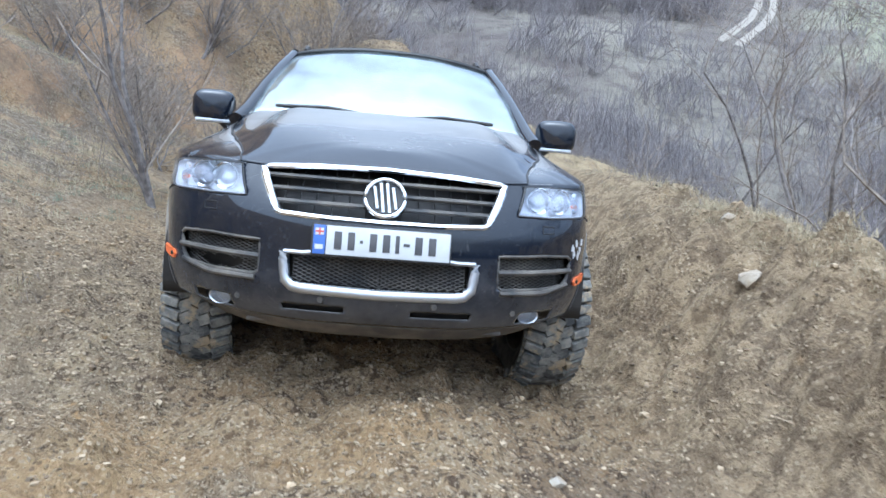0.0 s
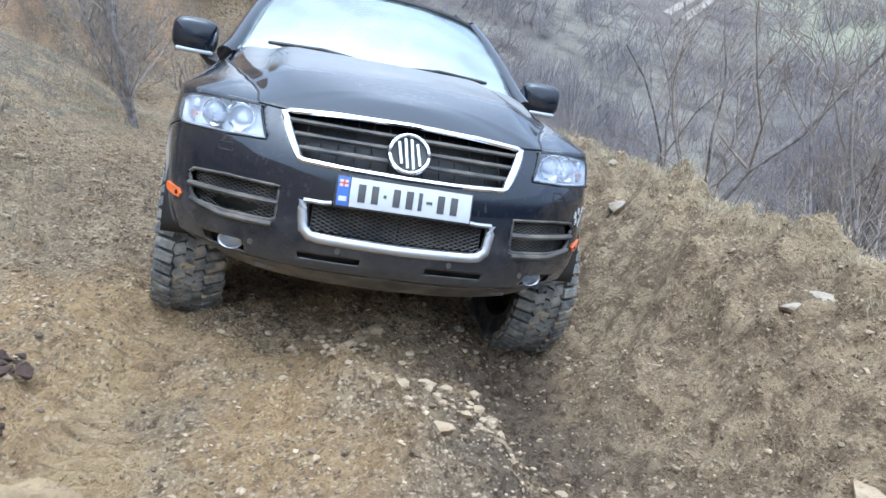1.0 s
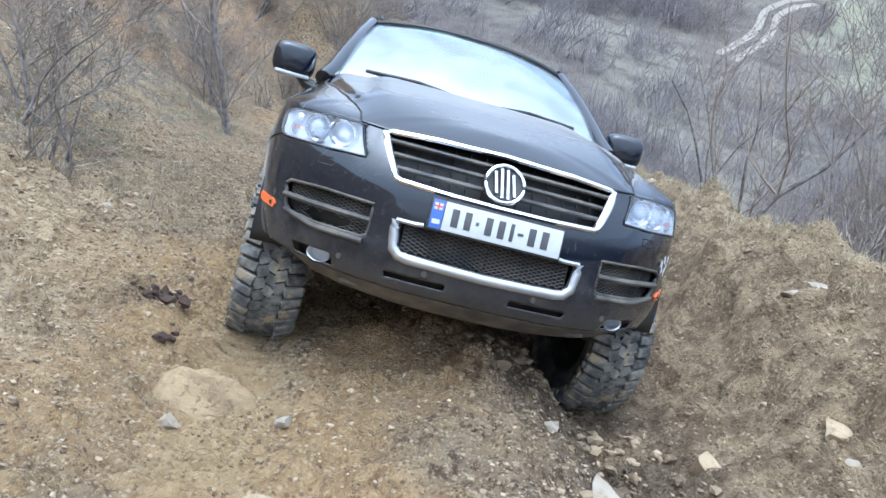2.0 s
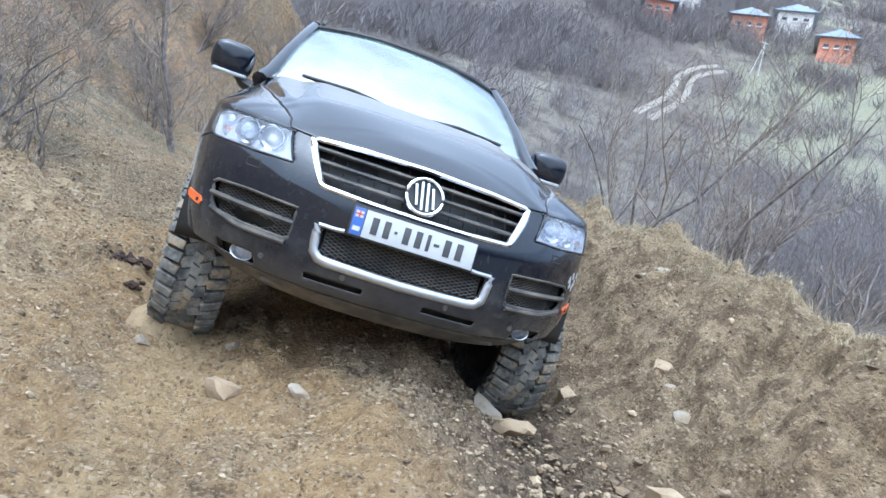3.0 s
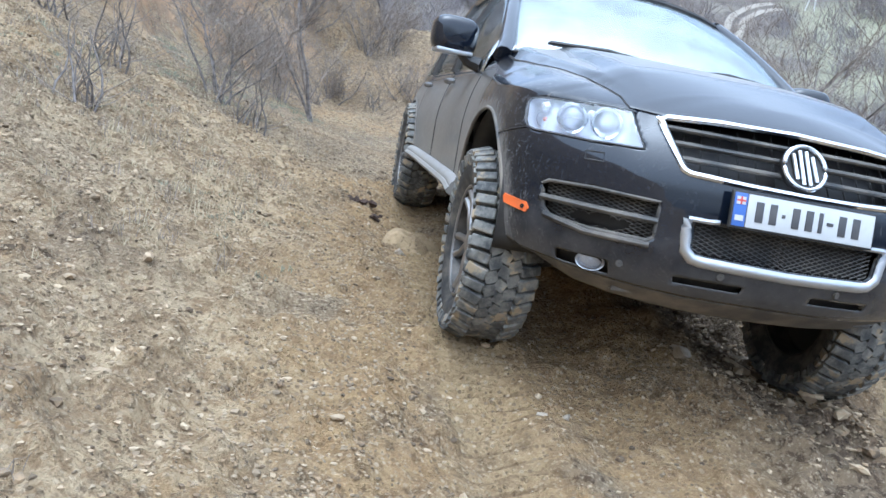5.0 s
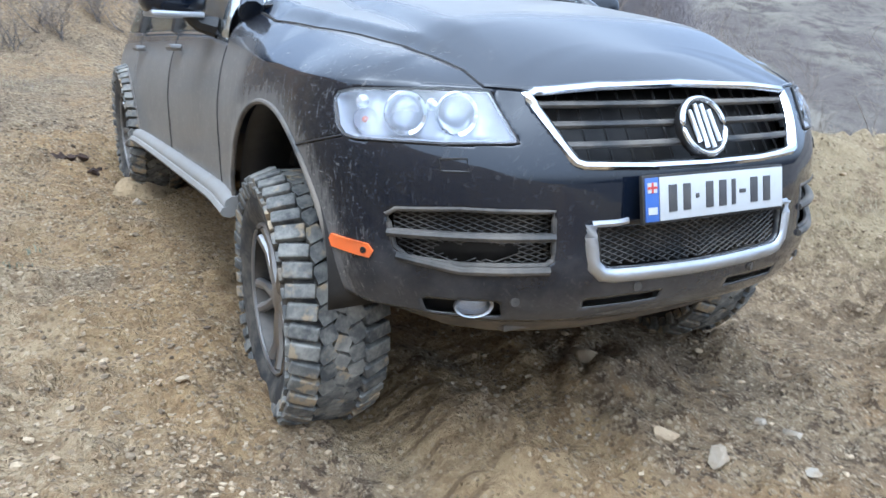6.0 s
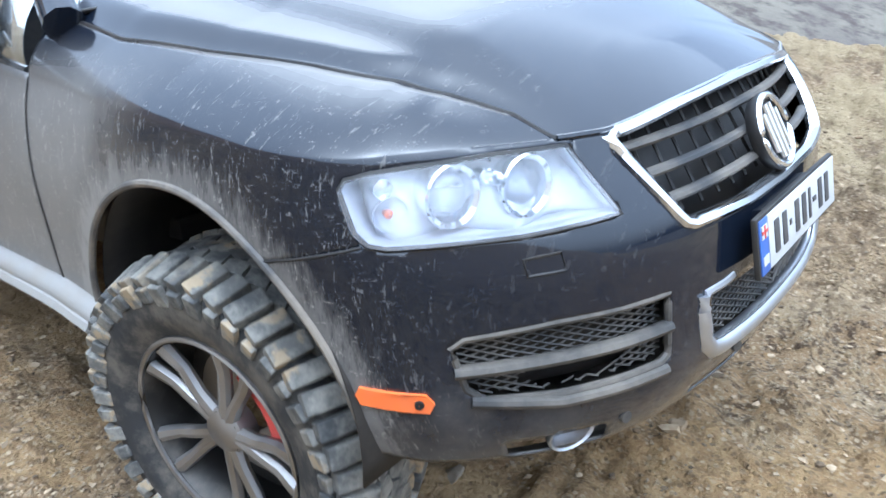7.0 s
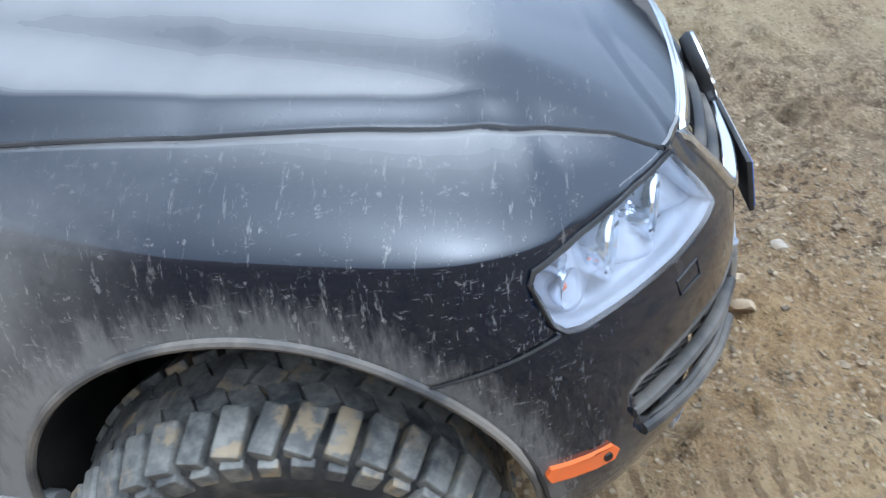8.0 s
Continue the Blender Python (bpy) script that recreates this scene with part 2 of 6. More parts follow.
    # dry grass litter and grey scrub litter on the slopes away from the track
    slope = n.sums("MULTIPLY", n.curve(x, -1.5, -2.9), n.sums("MULTIPLY", n.sums("ADD", 0.30, n.sums("MULTIPLY", n.curve(n.sums("ADD", y, n.sums("MULTIPLY", x, 1.5)), -2.0, 1.0), 0.7)), n.curve(n.noise(p, 1.7, 5, 0.6), 0.44, 0.56)))
    litter = n.mix(n.curve(n.noise(p, 26, 6, 0.75, 0.6), 0.44, 0.58), (0.10, 0.085, 0.070), (0.28, 0.25, 0.20))
    c = n.mix(n.sums("MULTIPLY", slope, 0.75), c, litter)
    crest = n.sums("MULTIPLY", n.curve(x, 1.7, 2.4), n.curve(n.noise(p, 3.1, 5, 0.65), 0.38, 0.55))
    c = n.mix(n.sums("MULTIPLY", crest, 0.8), c, (0.43, 0.35, 0.215))
    c = n.mix(fleck, c, n.mix(n.curve(tone, 0.25, 0.85), (0.115, 0.084, 0.056), (0.56, 0.455, 0.315)))
    # darker grey-brown soil along the gully
    soil = n.sums("MULTIPLY", n.sums("MULTIPLY", n.curve(x, 0.05, 0.55), n.curve(x, 1.25, 0.85)), n.sums("MULTIPLY", n.curve(n.axis(p, 1), -0.9, 0.4), n.curve(n.axis(p, 1), 4.4, 3.4)))
    soil = n.sums("MULTIPLY", soil, n.curve(n.noise(p, 2.2, 6, 0.65), 0.36, 0.52))
    c = n.mix(n.sums("MULTIPLY", soil, 0.8), c, n.mix(n.curve(small, 0.42, 0.62), (0.135, 0.108, 0.082), (0.060, 0.048, 0.038)))
    # fresh ochre earth where the ground breaks off steeply
    nz = n.axis(n.nt.nodes.new("ShaderNodeNewGeometry").outputs["True Normal"], 2)
    c = n.mix(n.sums("MULTIPLY", n.sums("MULTIPLY", n.curve(nz, 0.82, 0.62), n.sums("MULTIPLY", n.curve(x, -1.8, -2.6), n.sums("MULTIPLY", n.curve(y, 5.5, 7.5), n.curve(n.noise(p, 0.8, 5, 0.65), 0.40, 0.58)))), 0.75), c, n.mix(n.curve(n.noise(p, 3.0, 6, 0.7), 0.40, 0.62), (0.44, 0.285, 0.165), (0.25, 0.18, 0.125)))
    # iron in the clay
    c = n.mix(0.05, c, (0.42, 0.215, 0.085))
    # scrub-covered far slopes
    away = n.sums("MAXIMUM", n.curve(n.axis(p, 1), 18, 30), n.curve(x, 4.2, 5.6))
    scrub = n.mix(n.curve(n.noise(p, 0.09, 6, 0.62), 0.42, 0.60), (0.115, 0.102, 0.098), (0.20, 0.184, 0.155))
    scrub = n.mix(n.curve(n.noise(p, 0.7, 6, 0.7), 0.45, 0.65), scrub, (0.075, 0.066, 0.066))
    meadow = n.sums("MULTIPLY", n.curve(n.sums("SUBTRACT", x, n.sums("MULTIPLY", n.axis(p, 1), 0.52)), 0.0, 9.0), n.curve(n.noise(p, 0.07, 4, 0.5), 0.46, 0.56))
    meadow = n.sums("MULTIPLY", meadow, n.curve(y, 28, 44))
    scrub = n.mix(n.sums("MULTIPLY", meadow, 0.8), scrub, (0.27, 0.27, 0.185))
    c = n.mix(n.sums("MULTIPLY", away, 0.92), c, scrub)
    n.join(c, b.inputs["Base Color"])
    b.inputs["Roughness"].default_value = 0.95
    b.inputs["Specular IOR Level"].default_value = 0.15
    h = n.sums("ADD", n.sums("MULTIPLY", small, 0.7), n.sums("ADD", n.sums("MULTIPLY", peb, 0.5), n.sums("MULTIPLY", n.noise(p, 75, 4, 0.7), 0.35)))
    n.bump(h, b, 1.0, 0.075)


def stone(tone, warm, vary=0.35):
    def build(n, b):
        p = n.place()
        rnd = n.nt.nodes.new("ShaderNodeObjectInfo").outputs["Random"]
        c = n.mix(n.curve(n.noise(p, 9, 5, 0.6), 0.35, 0.68), tone, warm)
        c = n.mix(n.sums("MULTIPLY", n.curve(n.noise(p, 34, 5, 0.7), 0.52, 0.72), 2 * vary), c, (0.19, 0.14, 0.09))
        c = n.mix(n.sums("MULTIPLY", rnd, vary), c, (0.33, 0.25, 0.16))
        n.join(c, b.inputs["Base Color"])
        b.inputs["Roughness"].default_value = 0.9
        n.bump(n.noise(p, 40, 6, 0.7), b, 0.6, 0.015)
    return build


def packed(n, b):
    p = n.place()
    c = n.mix(n.curve(n.noise(p, 5, 6, 0.7), 0.40, 0.62), (0.43, 0.315, 0.175), (0.30, 0.215, 0.12))
    c = n.mix(n.sums("MULTIPLY", n.curve(n.noise(p, 30, 6, 0.75), 0.54, 0.64), 0.7), c, (0.14, 0.098, 0.06))
    c = n.mix(n.sums("MULTIPLY", n.curve(n.noise(p, 70, 5, 0.75), 0.56, 0.66), 0.6), c, (0.48, 0.38, 0.245))
    n.join(c, b.inputs["Base Color"])
    b.inputs["Roughness"].default_value = 0.95
    n.bump(n.noise(p, 24, 7, 0.72), b, 1.0, 0.03)


def gravel(n, b):
    p = n.place()
    rnd = n.nt.nodes.new("ShaderNodeNewGeometry").outputs["Random Per Island"]
    c = n.mix(n.curve(rnd, 0.0, 1.0), (0.095, 0.068, 0.042), (0.40, 0.315, 0.205))
    c = n.mix(n.sums("MULTIPLY", n.curve(n.noise(p, 30, 4), 0.45, 0.7), 0.7), c, (0.31, 0.21, 0.115))
    n.join(c, b.inputs["Base Color"])
    b.inputs["Roughness"].default_value = 0.92
    n.bump(n.noise(p, 60, 4), b, 0.5, 0.01)


def dust_mask(n, p, low, high, amount):
    """Dried mud: most of it low down, blotched and streaked."""
    z = n.axis(p, 2)
    blot = n.noise(p, 5.0, 6, 0.65)
    mp = n.nt.nodes.new("ShaderNodeMapping")
    mp.inputs["Scale"].default_value = (9, 9, 2.2)
    n.join(p, mp.inputs["Vector"])
    streak = n.noise(mp.outputs["Vector"], 3.2, 5, 0.7)
    lowness = n.curve(n.sums("ADD", z, n.sums("MULTIPLY", n.sums("SUBTRACT", blot, 0.5), -0.45)), high, low)
    spots = n.sums("MULTIPLY", n.curve(streak, 0.64, 0.72), 0.10)
    return n.sums("MINIMUM", n.sums("ADD", n.sums("MULTIPLY", lowness, amount), spots), 0.93)


def paint(n, b):
    p = n.place()
    y, z = n.axis(p, 1), n.axis(p, 2)
    cloud = n.noise(p, 4.0, 6, 0.68)
    low = n.sums("MULTIPLY", dust_mask(n, p, 0.28, 0.54, 0.20), 1.0)
    # flanks behind the wheel, coated all over
    side = n.sums("MULTIPLY", n.curve(n.sums("ADD", y, n.sums("MULTIPLY", cloud, 0.35)), 1.02, 1.42), n.curve(z, 1.10, 0.93))
    side = n.sums("MULTIPLY", side, n.sums("ADD", 0.42, n.sums("MULTIPLY", cloud, 0.40)))
    # dust that has settled on what lies flat
    up = n.axis(n.nt.nodes.new("ShaderNodeNewGeometry").outputs["Normal"], 2)
    lying = n.sums("MULTIPLY", n.sums("MULTIPLY", n.curve(up, 0.86, 0.97), n.curve(n.sums("ABSOLUTE", n.axis(p, 0), 0.0), 0.88, 0.70)), n.sums("ADD", 0.30, n.sums("MULTIPLY", n.noise(p, 2.6, 6, 0.62), 0.75)))
    # splashes flung up by the tyre round the wheel arch
    mp = n.nt.nodes.new("ShaderNodeMapping")
    mp.inputs["Scale"].default_value = (4, 24, 6)
    mp.inputs["Rotation"].default_value = (0.5, 0, 0)
    n.join(p, mp.inputs["Vector"])
    mq = n.nt.nodes.new("ShaderNodeMapping")
    mq.inputs["Scale"].default_value = (6, 7, 30)
    mq.inputs["Rotation"].default_value = (0.35, 0, 0)
    n.join(p, mq.inputs["Vector"])
    drip = n.curve(n.noise(mp.outputs["Vector"], 3.0, 6, 0.78), 0.585, 0.64)
    fling = n.curve(n.noise(mq.outputs["Vector"], 3.4, 6, 0.8), 0.60, 0.66)
    speck = n.curve(n.noise(p, 42, 5, 0.75), 0.62, 0.66)
    zone = n.sums("MULTIPLY", n.sums("ADD", 0.12, n.sums("MULTIPLY", n.curve(y, 0.22, 0.5), 0.88)), n.curve(z, 1.12, 0.84))
    fleck = n.sums("MULTIPLY", n.sums("ADD", n.sums("MULTIPLY", n.sums("ADD", drip, fling), 0.5), n.sums("MULTIPLY", speck, 0.5)), zone)
    ring_ = n.nt.nodes.new("ShaderNodeVectorMath")
    ring_.operation = "DISTANCE"
    flat = n.nt.nodes.new("ShaderNodeCombineXYZ")
    n.join(y, flat.inputs[1])
    n.join(z, flat.inputs[2])
    n.join(flat.outputs[0], ring_.inputs[0])
    ring_.inputs[1].default_value = (0, 0.86, 0.39)
    rim = n.curve(n.sums("ADD", ring_.outputs["Value"], n.sums("MULTIPLY", n.noise(mp.outputs["Vector"], 2.0, 5, 0.75), -0.16)), 0.44, 0.36)
    m = n.sums("ADD", n.sums("ADD", low, side), n.sums("ADD", lying, n.sums("ADD", fleck, n.sums("MULTIPLY", rim, 0.45))))
    m = n.sums("MINIMUM", m, 0.90)
    n.join(n.mix(m, (0.006, 0.009, 0.017), (0.30, 0.285, 0.265)), b.inputs["Base Color"])
    n.join(n.sums("ADD", 0.10, n.sums("MULTIPLY", m, 0.62)), b.inputs["Roughness"])
    n.join(n.sums("SUBTRACT", 1.0, n.sums("MULTIPLY", n.sums("SUBTRACT", m, n.sums("MULTIPLY", lying, 0.75)), 1.0)), b.inputs["Coat Weight"])
    n.join(n.sums("ADD", 0.05, n.sums("MULTIPLY", lying, 0.50)), b.inputs["Coat Roughness"])
    b.inputs["Coat IOR"].default_value = 1.5
    b.inputs["Specular IOR Level"].default_value = 0.15
    n.bump(n.noise(p, 120, 3), b, 0.04, 0.002)


def plastic(tone, rough_, dusty=0.4):
    def build(n, b):
        p = n.place()
        m = n.sums("MULTIPLY", n.curve(n.noise(p, 6, 6, 0.65), 0.30, 0.72), dusty)
        n.join(n.mix(m, tone, (0.27, 0.235, 0.19)), b.inputs["Base Color"])
        n.join(n.sums("ADD", rough_, n.sums("MULTIPLY", m, 0.4)), b.inputs["Roughness"])
        n.bump(n.noise(p, 220, 3), b, 0.15, 0.002)
    return build


def metal(tone, rough_, dusty=0.15):
    def build(n, b):
        p = n.place()
        m = n.sums("MULTIPLY", n.curve(n.noise(p, 7, 6, 0.65), 0.40, 0.75), dusty)
        n.join(n.mix(m, tone, (0.30, 0.26, 0.21)), b.inputs["Base Color"])
        n.join(n.sums("SUBTRACT", 1.0, m), b.inputs["Metallic"])
        n.join(n.sums("ADD", rough_, n.sums("MULTIPLY", m, 0.5)), b.inputs["Roughness"])
    return build


def rubber(n, b):
    p = n.place()
    m = n.curve(n.noise(p, 11, 6, 0.7), 0.42, 0.70)
    m = n.sums("MULTIPLY", m, 0.55)
    n.join(n.mix(m, (0.024, 0.025, 0.027), (0.19, 0.168, 0.135)), b.inputs["Base Color"])
    b.inputs["Roughness"].default_value = 0.75
    n.bump(n.noise(p, 70, 4), b, 0.25, 0.004)


def tread_rubber(n, b):
    p = n.place()
    rnd = n.nt.nodes.new("ShaderNodeNewGeometry").outputs["Random Per Island"]
    m = n.sums("ADD", n.sums("MULTIPLY", n.curve(n.noise(p, 16, 6, 0.7), 0.38, 0.68), 0.55), n.sums("MULTIPLY", rnd, 0.36))
    c = n.mix(m, (0.036, 0.039, 0.043), (0.32, 0.305, 0.265))
    tan = n.sums("MULTIPLY", n.curve(n.noise(p, 13, 5, 0.65), 0.52, 0.62), n.curve(rnd, 0.2, 0.7))
    n.join(n.mix(n.sums("MULTIPLY", tan, 0.6), c, (0.42, 0.31, 0.17)), b.inputs["Base Color"])
    b.inputs["Roughness"].default_value = 0.8
    n.bump(n.noise(p, 60, 4), b, 0.3, 0.005)


def glass_pane(tint, film_, index, haze=(0.50, 0.52, 0.53)):
    """Clear sheet with a film of dust, which also paints in pale sky sheen."""
    def build(n, b):
        p = n.place()
        out = n.nt.nodes["Material Output"]
        g = n.add("ShaderNodeBsdfGlossy", Roughness=0.03)
        g.inputs["Color"].default_value = (0.97, 1.0, 1.0, 1)
        t = n.nt.nodes.new("ShaderNodeBsdfTransparent")
        t.inputs["Color"].default_value = (*tint, 1)
        fr = n.add("ShaderNodeFresnel", IOR=index)
        s1 = n.nt.nodes.new("ShaderNodeMixShader")
        n.join(fr.outputs[0], s1.inputs[0])
        n.join(t.outputs[0], s1.inputs[1])
        n.join(g.outputs[0], s1.inputs[2])
        s2 = n.nt.nodes.new("ShaderNodeMixShader")
        b.inputs["Base Color"].default_value = (*haze, 1)
        b.inputs["Roughness"].default_value = 0.6
        n.join(n.sums("MULTIPLY", n.curve(n.noise(p, 5, 6, 0.65), 0.3, 0.8), film_), s2.inputs[0])
        n.join(s1.outputs[0], s2.inputs[1])
        n.join(b.outputs[0], s2.inputs[2])
        n.join(s2.outputs[0], out.inputs["Surface"])
    return build


def plain(tone, rough_=0.5, metallic=0.0, grain=12.0, vary=0.15):
    def build(n, b):
        c = n.mix(n.sums("MULTIPLY", n.curve(n.noise(n.place(), grain, 5, 0.6), 0.35, 0.7), vary), tone, (0.24, 0.21, 0.17))
        n.join(c, b.inputs["Base Color"])
        b.inputs["Roughness"].default_value, b.inputs["Metallic"].default_value = rough_, metallic
    return build


def bark(dark, light):
    def build(n, b):
        p = n.place()
        rnd = n.nt.nodes.new("ShaderNodeNewGeometry").outputs["Random Per Island"]
        c = n.mix(n.curve(n.noise(p, 14, 5, 0.6), 0.35, 0.68), dark, light)
        c = n.mix(n.sums("MULTIPLY", rnd, 0.45), c, light)
        n.join(c, b.inputs["Base Color"])
        b.inputs["Roughness"].default_value = 0.9
    return build


M = {
    "earth": material("earth", earth),
    "rock": material("pale rock", stone((0.34, 0.305, 0.25), (0.27, 0.21, 0.14))),
    "rock_warm": material("ochre rock", stone((0.40, 0.31, 0.20), (0.31, 0.22, 0.13))),
    "mound": material("hard ochre earth", packed),
    "gravel": material("gravel", gravel),
    "clod": material("dark dung", stone((0.030, 0.017, 0.012), (0.055, 0.032, 0.022), 0.06)),
    "paint": material("black paint under dust", paint),
    "plastic": material("grey plastic", plastic((0.022, 0.023, 0.025), 0.5, 0.50)),
    "dusty": material("dusty plastic", plastic((0.05, 0.05, 0.052), 0.6, 0.8)),
    "black": material("black plastic", plastic((0.008, 0.008, 0.009), 0.5, 0.10)),
    "chrome": material("chrome", metal((0.82, 0.84, 0.88), 0.10, 0.12)),
    "satin": material("satin silver", metal((0.56, 0.58, 0.62), 0.42, 0.3)),
    "alloy": material("grey alloy", metal((0.34, 0.333, 0.33), 0.38, 0.35)),
    "bright": material("bright emblem", metal((0.86, 0.88, 0.90), 0.3, 0.05)),
    "lamp_bowl": material("lamp reflector", metal((0.80, 0.83, 0.90), 0.22, 0.05)),
    "lamp_trim": material("lamp trim", plain((0.62, 0.65, 0.72), 0.35, 0.25, 12, 0.02)),
    "glass": material("windscreen glass", glass_pane((0.50, 0.64, 0.68), 0.22, 6.5)),
    "lens": material("lamp glass", glass_pane((0.96, 0.97, 1.0), 0.32, 1.6, (0.74, 0.77, 0.86))),
    "orange": material("amber plastic", plain((0.85, 0.17, 0.03), 0.35, 0.0, 20, 0.15)),
    "pink": material("pale red bowl", plain((0.72, 0.42, 0.42), 0.3)),
    "red": material("red plastic", plain((0.55, 0.06, 0.05), 0.4)),
    "white": material("white plate", plain((0.53, 0.54, 0.55), 0.4, 0.0, 14, 0.15)),
    "scuff": material("scraped paint", plain((0.50, 0.50, 0.50), 0.6, 0.0, 60, 0.6)),
    "sill": material("dusty pale strip", plain((0.27, 0.262, 0.25), 0.6, 0.0, 9, 0.4)),
    "blue": material("blue plate band", plain((0.05, 0.13, 0.45), 0.4)),
    "ink": material("black plate bars", plain((0.055, 0.055, 0.06), 0.5)),
    "rubber": material("tyre side", rubber),
    "tread": material("tyre tread", tread_rubber),
    "barrel": material("dark rim barrel", metal((0.07, 0.068, 0.066), 0.5, 0.4)),
    "disc": material("brake disc", metal((0.35, 0.33, 0.31), 0.35, 0.3)),
    "cloth": material("dark seat cloth", plain((0.035, 0.035, 0.04), 0.85)),
    "bark": material("grey bark", bark((0.075, 0.064, 0.060), (0.22, 0.195, 0.18))),
    "twig": material("thin twigs", bark((0.125, 0.100, 0.082), (0.29, 0.245, 0.20))),
    "woods": material("leafless woods", bark((0.12, 0.105, 0.108), (0.29, 0.262, 0.258))),
    "straw": material("dry grass", bark((0.30, 0.245, 0.15), (0.46, 0.39, 0.26))),
    "herb": material("grey-green herb", bark((0.13, 0.15, 0.10), (0.27, 0.28, 0.20))),
    "wall": material("orange render", plain((0.72, 0.30, 0.19), 0.85, 0, 2, 0.2)),
    "wall_pale": material("pale render", plain((0.78, 0.74, 0.70), 0.85, 0, 2, 0.15)),
    "roof": material("grey sheet roof", plain((0.42, 0.49, 0.60), 0.5, 0.2, 2, 0.1)),
    "window": material("dark window", plain((0.03, 0.035, 0.045), 0.12)),
    "road": material("pale dirt road", plain((0.25, 0.222, 0.185), 0.95, 0, 3, 0.3)),
    "pole": material("pale concrete pole", plain((0.55, 0.54, 0.52), 0.8, 0, 5, 0.2)),
}


# ---- building helpers ----
class Geo:
    """Gathers vertices and faces for one mesh."""

    def __init__(self):
        self.v, self.f, self.n = [], [], 0

    def add(self, verts, faces):
        verts = np.asarray(verts, float).reshape(-1, 3)
        self.v.append(verts)
        self.f += [tuple(i + self.n for i in face) for face in faces]
        self.n += len(verts)
        return self

    def tube(self, pts, radius, sides=8, closed=False, caps=True, squash=1.0):
        pts = np.asarray(pts, float)
        k = len(pts)
        radius = np.broadcast_to(np.asarray(radius, float), (k,))
        if closed:
            tan = np.roll(pts, -1, 0) - np.roll(pts, 1, 0)
        else:
            tan = np.gradient(pts, axis=0)
        tan = tan / np.maximum(np.linalg.norm(tan, axis=1), 1e-9)[:, None]
        up = np.array([0, 0, 1.0])
        if np.mean(np.abs(tan @ up)) > 0.85:
            up = np.array([0, 1.0, 0])
        side = np.cross(tan, up)
        side /= np.maximum(np.linalg.norm(side, axis=1), 1e-9)[:, None]
        over = np.cross(side, tan)
        a = np.linspace(0, 2 * np.pi, sides, endpoint=False)
        ring_ = pts[:, None] + radius[:, None, None] * (np.cos(a)[None, :, None] * side[:, None] + squash * np.sin(a)[None, :, None] * over[:, None])
        faces = []
        for i in range(k if closed else k - 1):
            j = (i + 1) % k
            for m in range(sides):
                o = (m + 1) % sides
                faces.append((i * sides + m, i * sides + o, j * sides + o, j * sides + m))
        if caps and not closed:
            faces += [tuple(range(sides - 1, -1, -1)), tuple((k - 1) * sides + m for m in range(sides))]
        return self.add(ring_.reshape(-1, 3), faces)

    def lathe(self, profile, steps=48, axis="x"):
        """profile: rows of (along the axis, radius)."""
        a = np.linspace(0, 2 * np.pi, steps, endpoint=False)
        prof = np.asarray(profile, float)
        al, r = np.repeat(prof[:, 0], steps), np.outer(prof[:, 1], np.ones(steps)).ravel()
        c, s = np.tile(np.cos(a), len(prof)), np.tile(np.sin(a), len(prof))
        v = {"x": np.stack([al, r * c, r * s], -1), "y": np.stack([r * c, al, r * s], -1), "z": np.stack([r * c, r * s, al], -1)}[axis]
        faces = [(i * steps + m, i * steps + (m + 1) % steps, (i + 1) * steps + (m + 1) % steps, (i + 1) * steps + m) for i in range(len(prof) - 1) for m in range(steps)]
        return self.add(v, faces)

    def box(self, size, m=None, bevel=0.0):
        bm = bmesh.new()
        bmesh.ops.create_cube(bm, size=1.0)
        bmesh.ops.scale(bm, vec=size, verts=bm.verts)
        if bevel:
            bmesh.ops.bevel(bm, geom=list(bm.edges), offset=bevel, segments=2, profile=0.6, affect="EDGES")
        if m is not None:
            bm.transform(m)
        bm.verts.ensure_lookup_table()
        self.add([v.co[:] for v in bm.verts], [tuple(v.index for v in f.verts) for f in bm.faces])
        bm.free()
        return self

    def prism(self, outline, depth, m=None):
        """A flat outline in x and z, given thickness along y."""
        k = len(outline)
        v = [(x, 0, z) for x, z in outline] + [(x, depth, z) for x, z in outline]
        f = [tuple(range(k)), tuple(range(2 * k - 1, k - 1, -1))] + [(i, i + k, (i + 1) % k + k, (i + 1) % k) for i in range(k)]
        v = np.array(v)
        if m is not None:
            v = np.array([m @ Vector(p) for p in v])
        return self.add(v, f)

    def turned(self, m):
        self.v = [np.array([m @ Vector(p) for p in block]) for block in self.v]
        return self

    def mirrored(self):
        g = Geo()
        g.v, g.n = [b * [-1, 1, 1] for b in self.v], self.n
        g.f = [tuple(reversed(f)) for f in self.f]
        return g

    def mesh(self, name, mat, smooth=True, sharp=40):
        me = bpy.data.meshes.new(name)
        me.from_pydata(np.vstack(self.v).tolist() if self.v else [], [], self.f)
        me.materials.append(mat)
        if smooth:
            me.polygons.foreach_set("use_smooth", np.ones(len(me.polygons), bool))
            me.set_sharp_from_angle(angle=radians(sharp))
        me.update()
        return me


def part(name, geo, mat, parent=None, label="", smooth=True, sharp=40, thick=0.0):
    """One mesh object, under a thing or under a part."""
    ob = new(name, geo.mesh(name, M[mat], smooth, sharp))
    ob.parent = parent
    if thick:
        mod = ob.modifiers.new("thickness", "SOLIDIFY")
        mod.thickness, mod.offset = thick, -1
    return tagged(ob, label) if label else ob


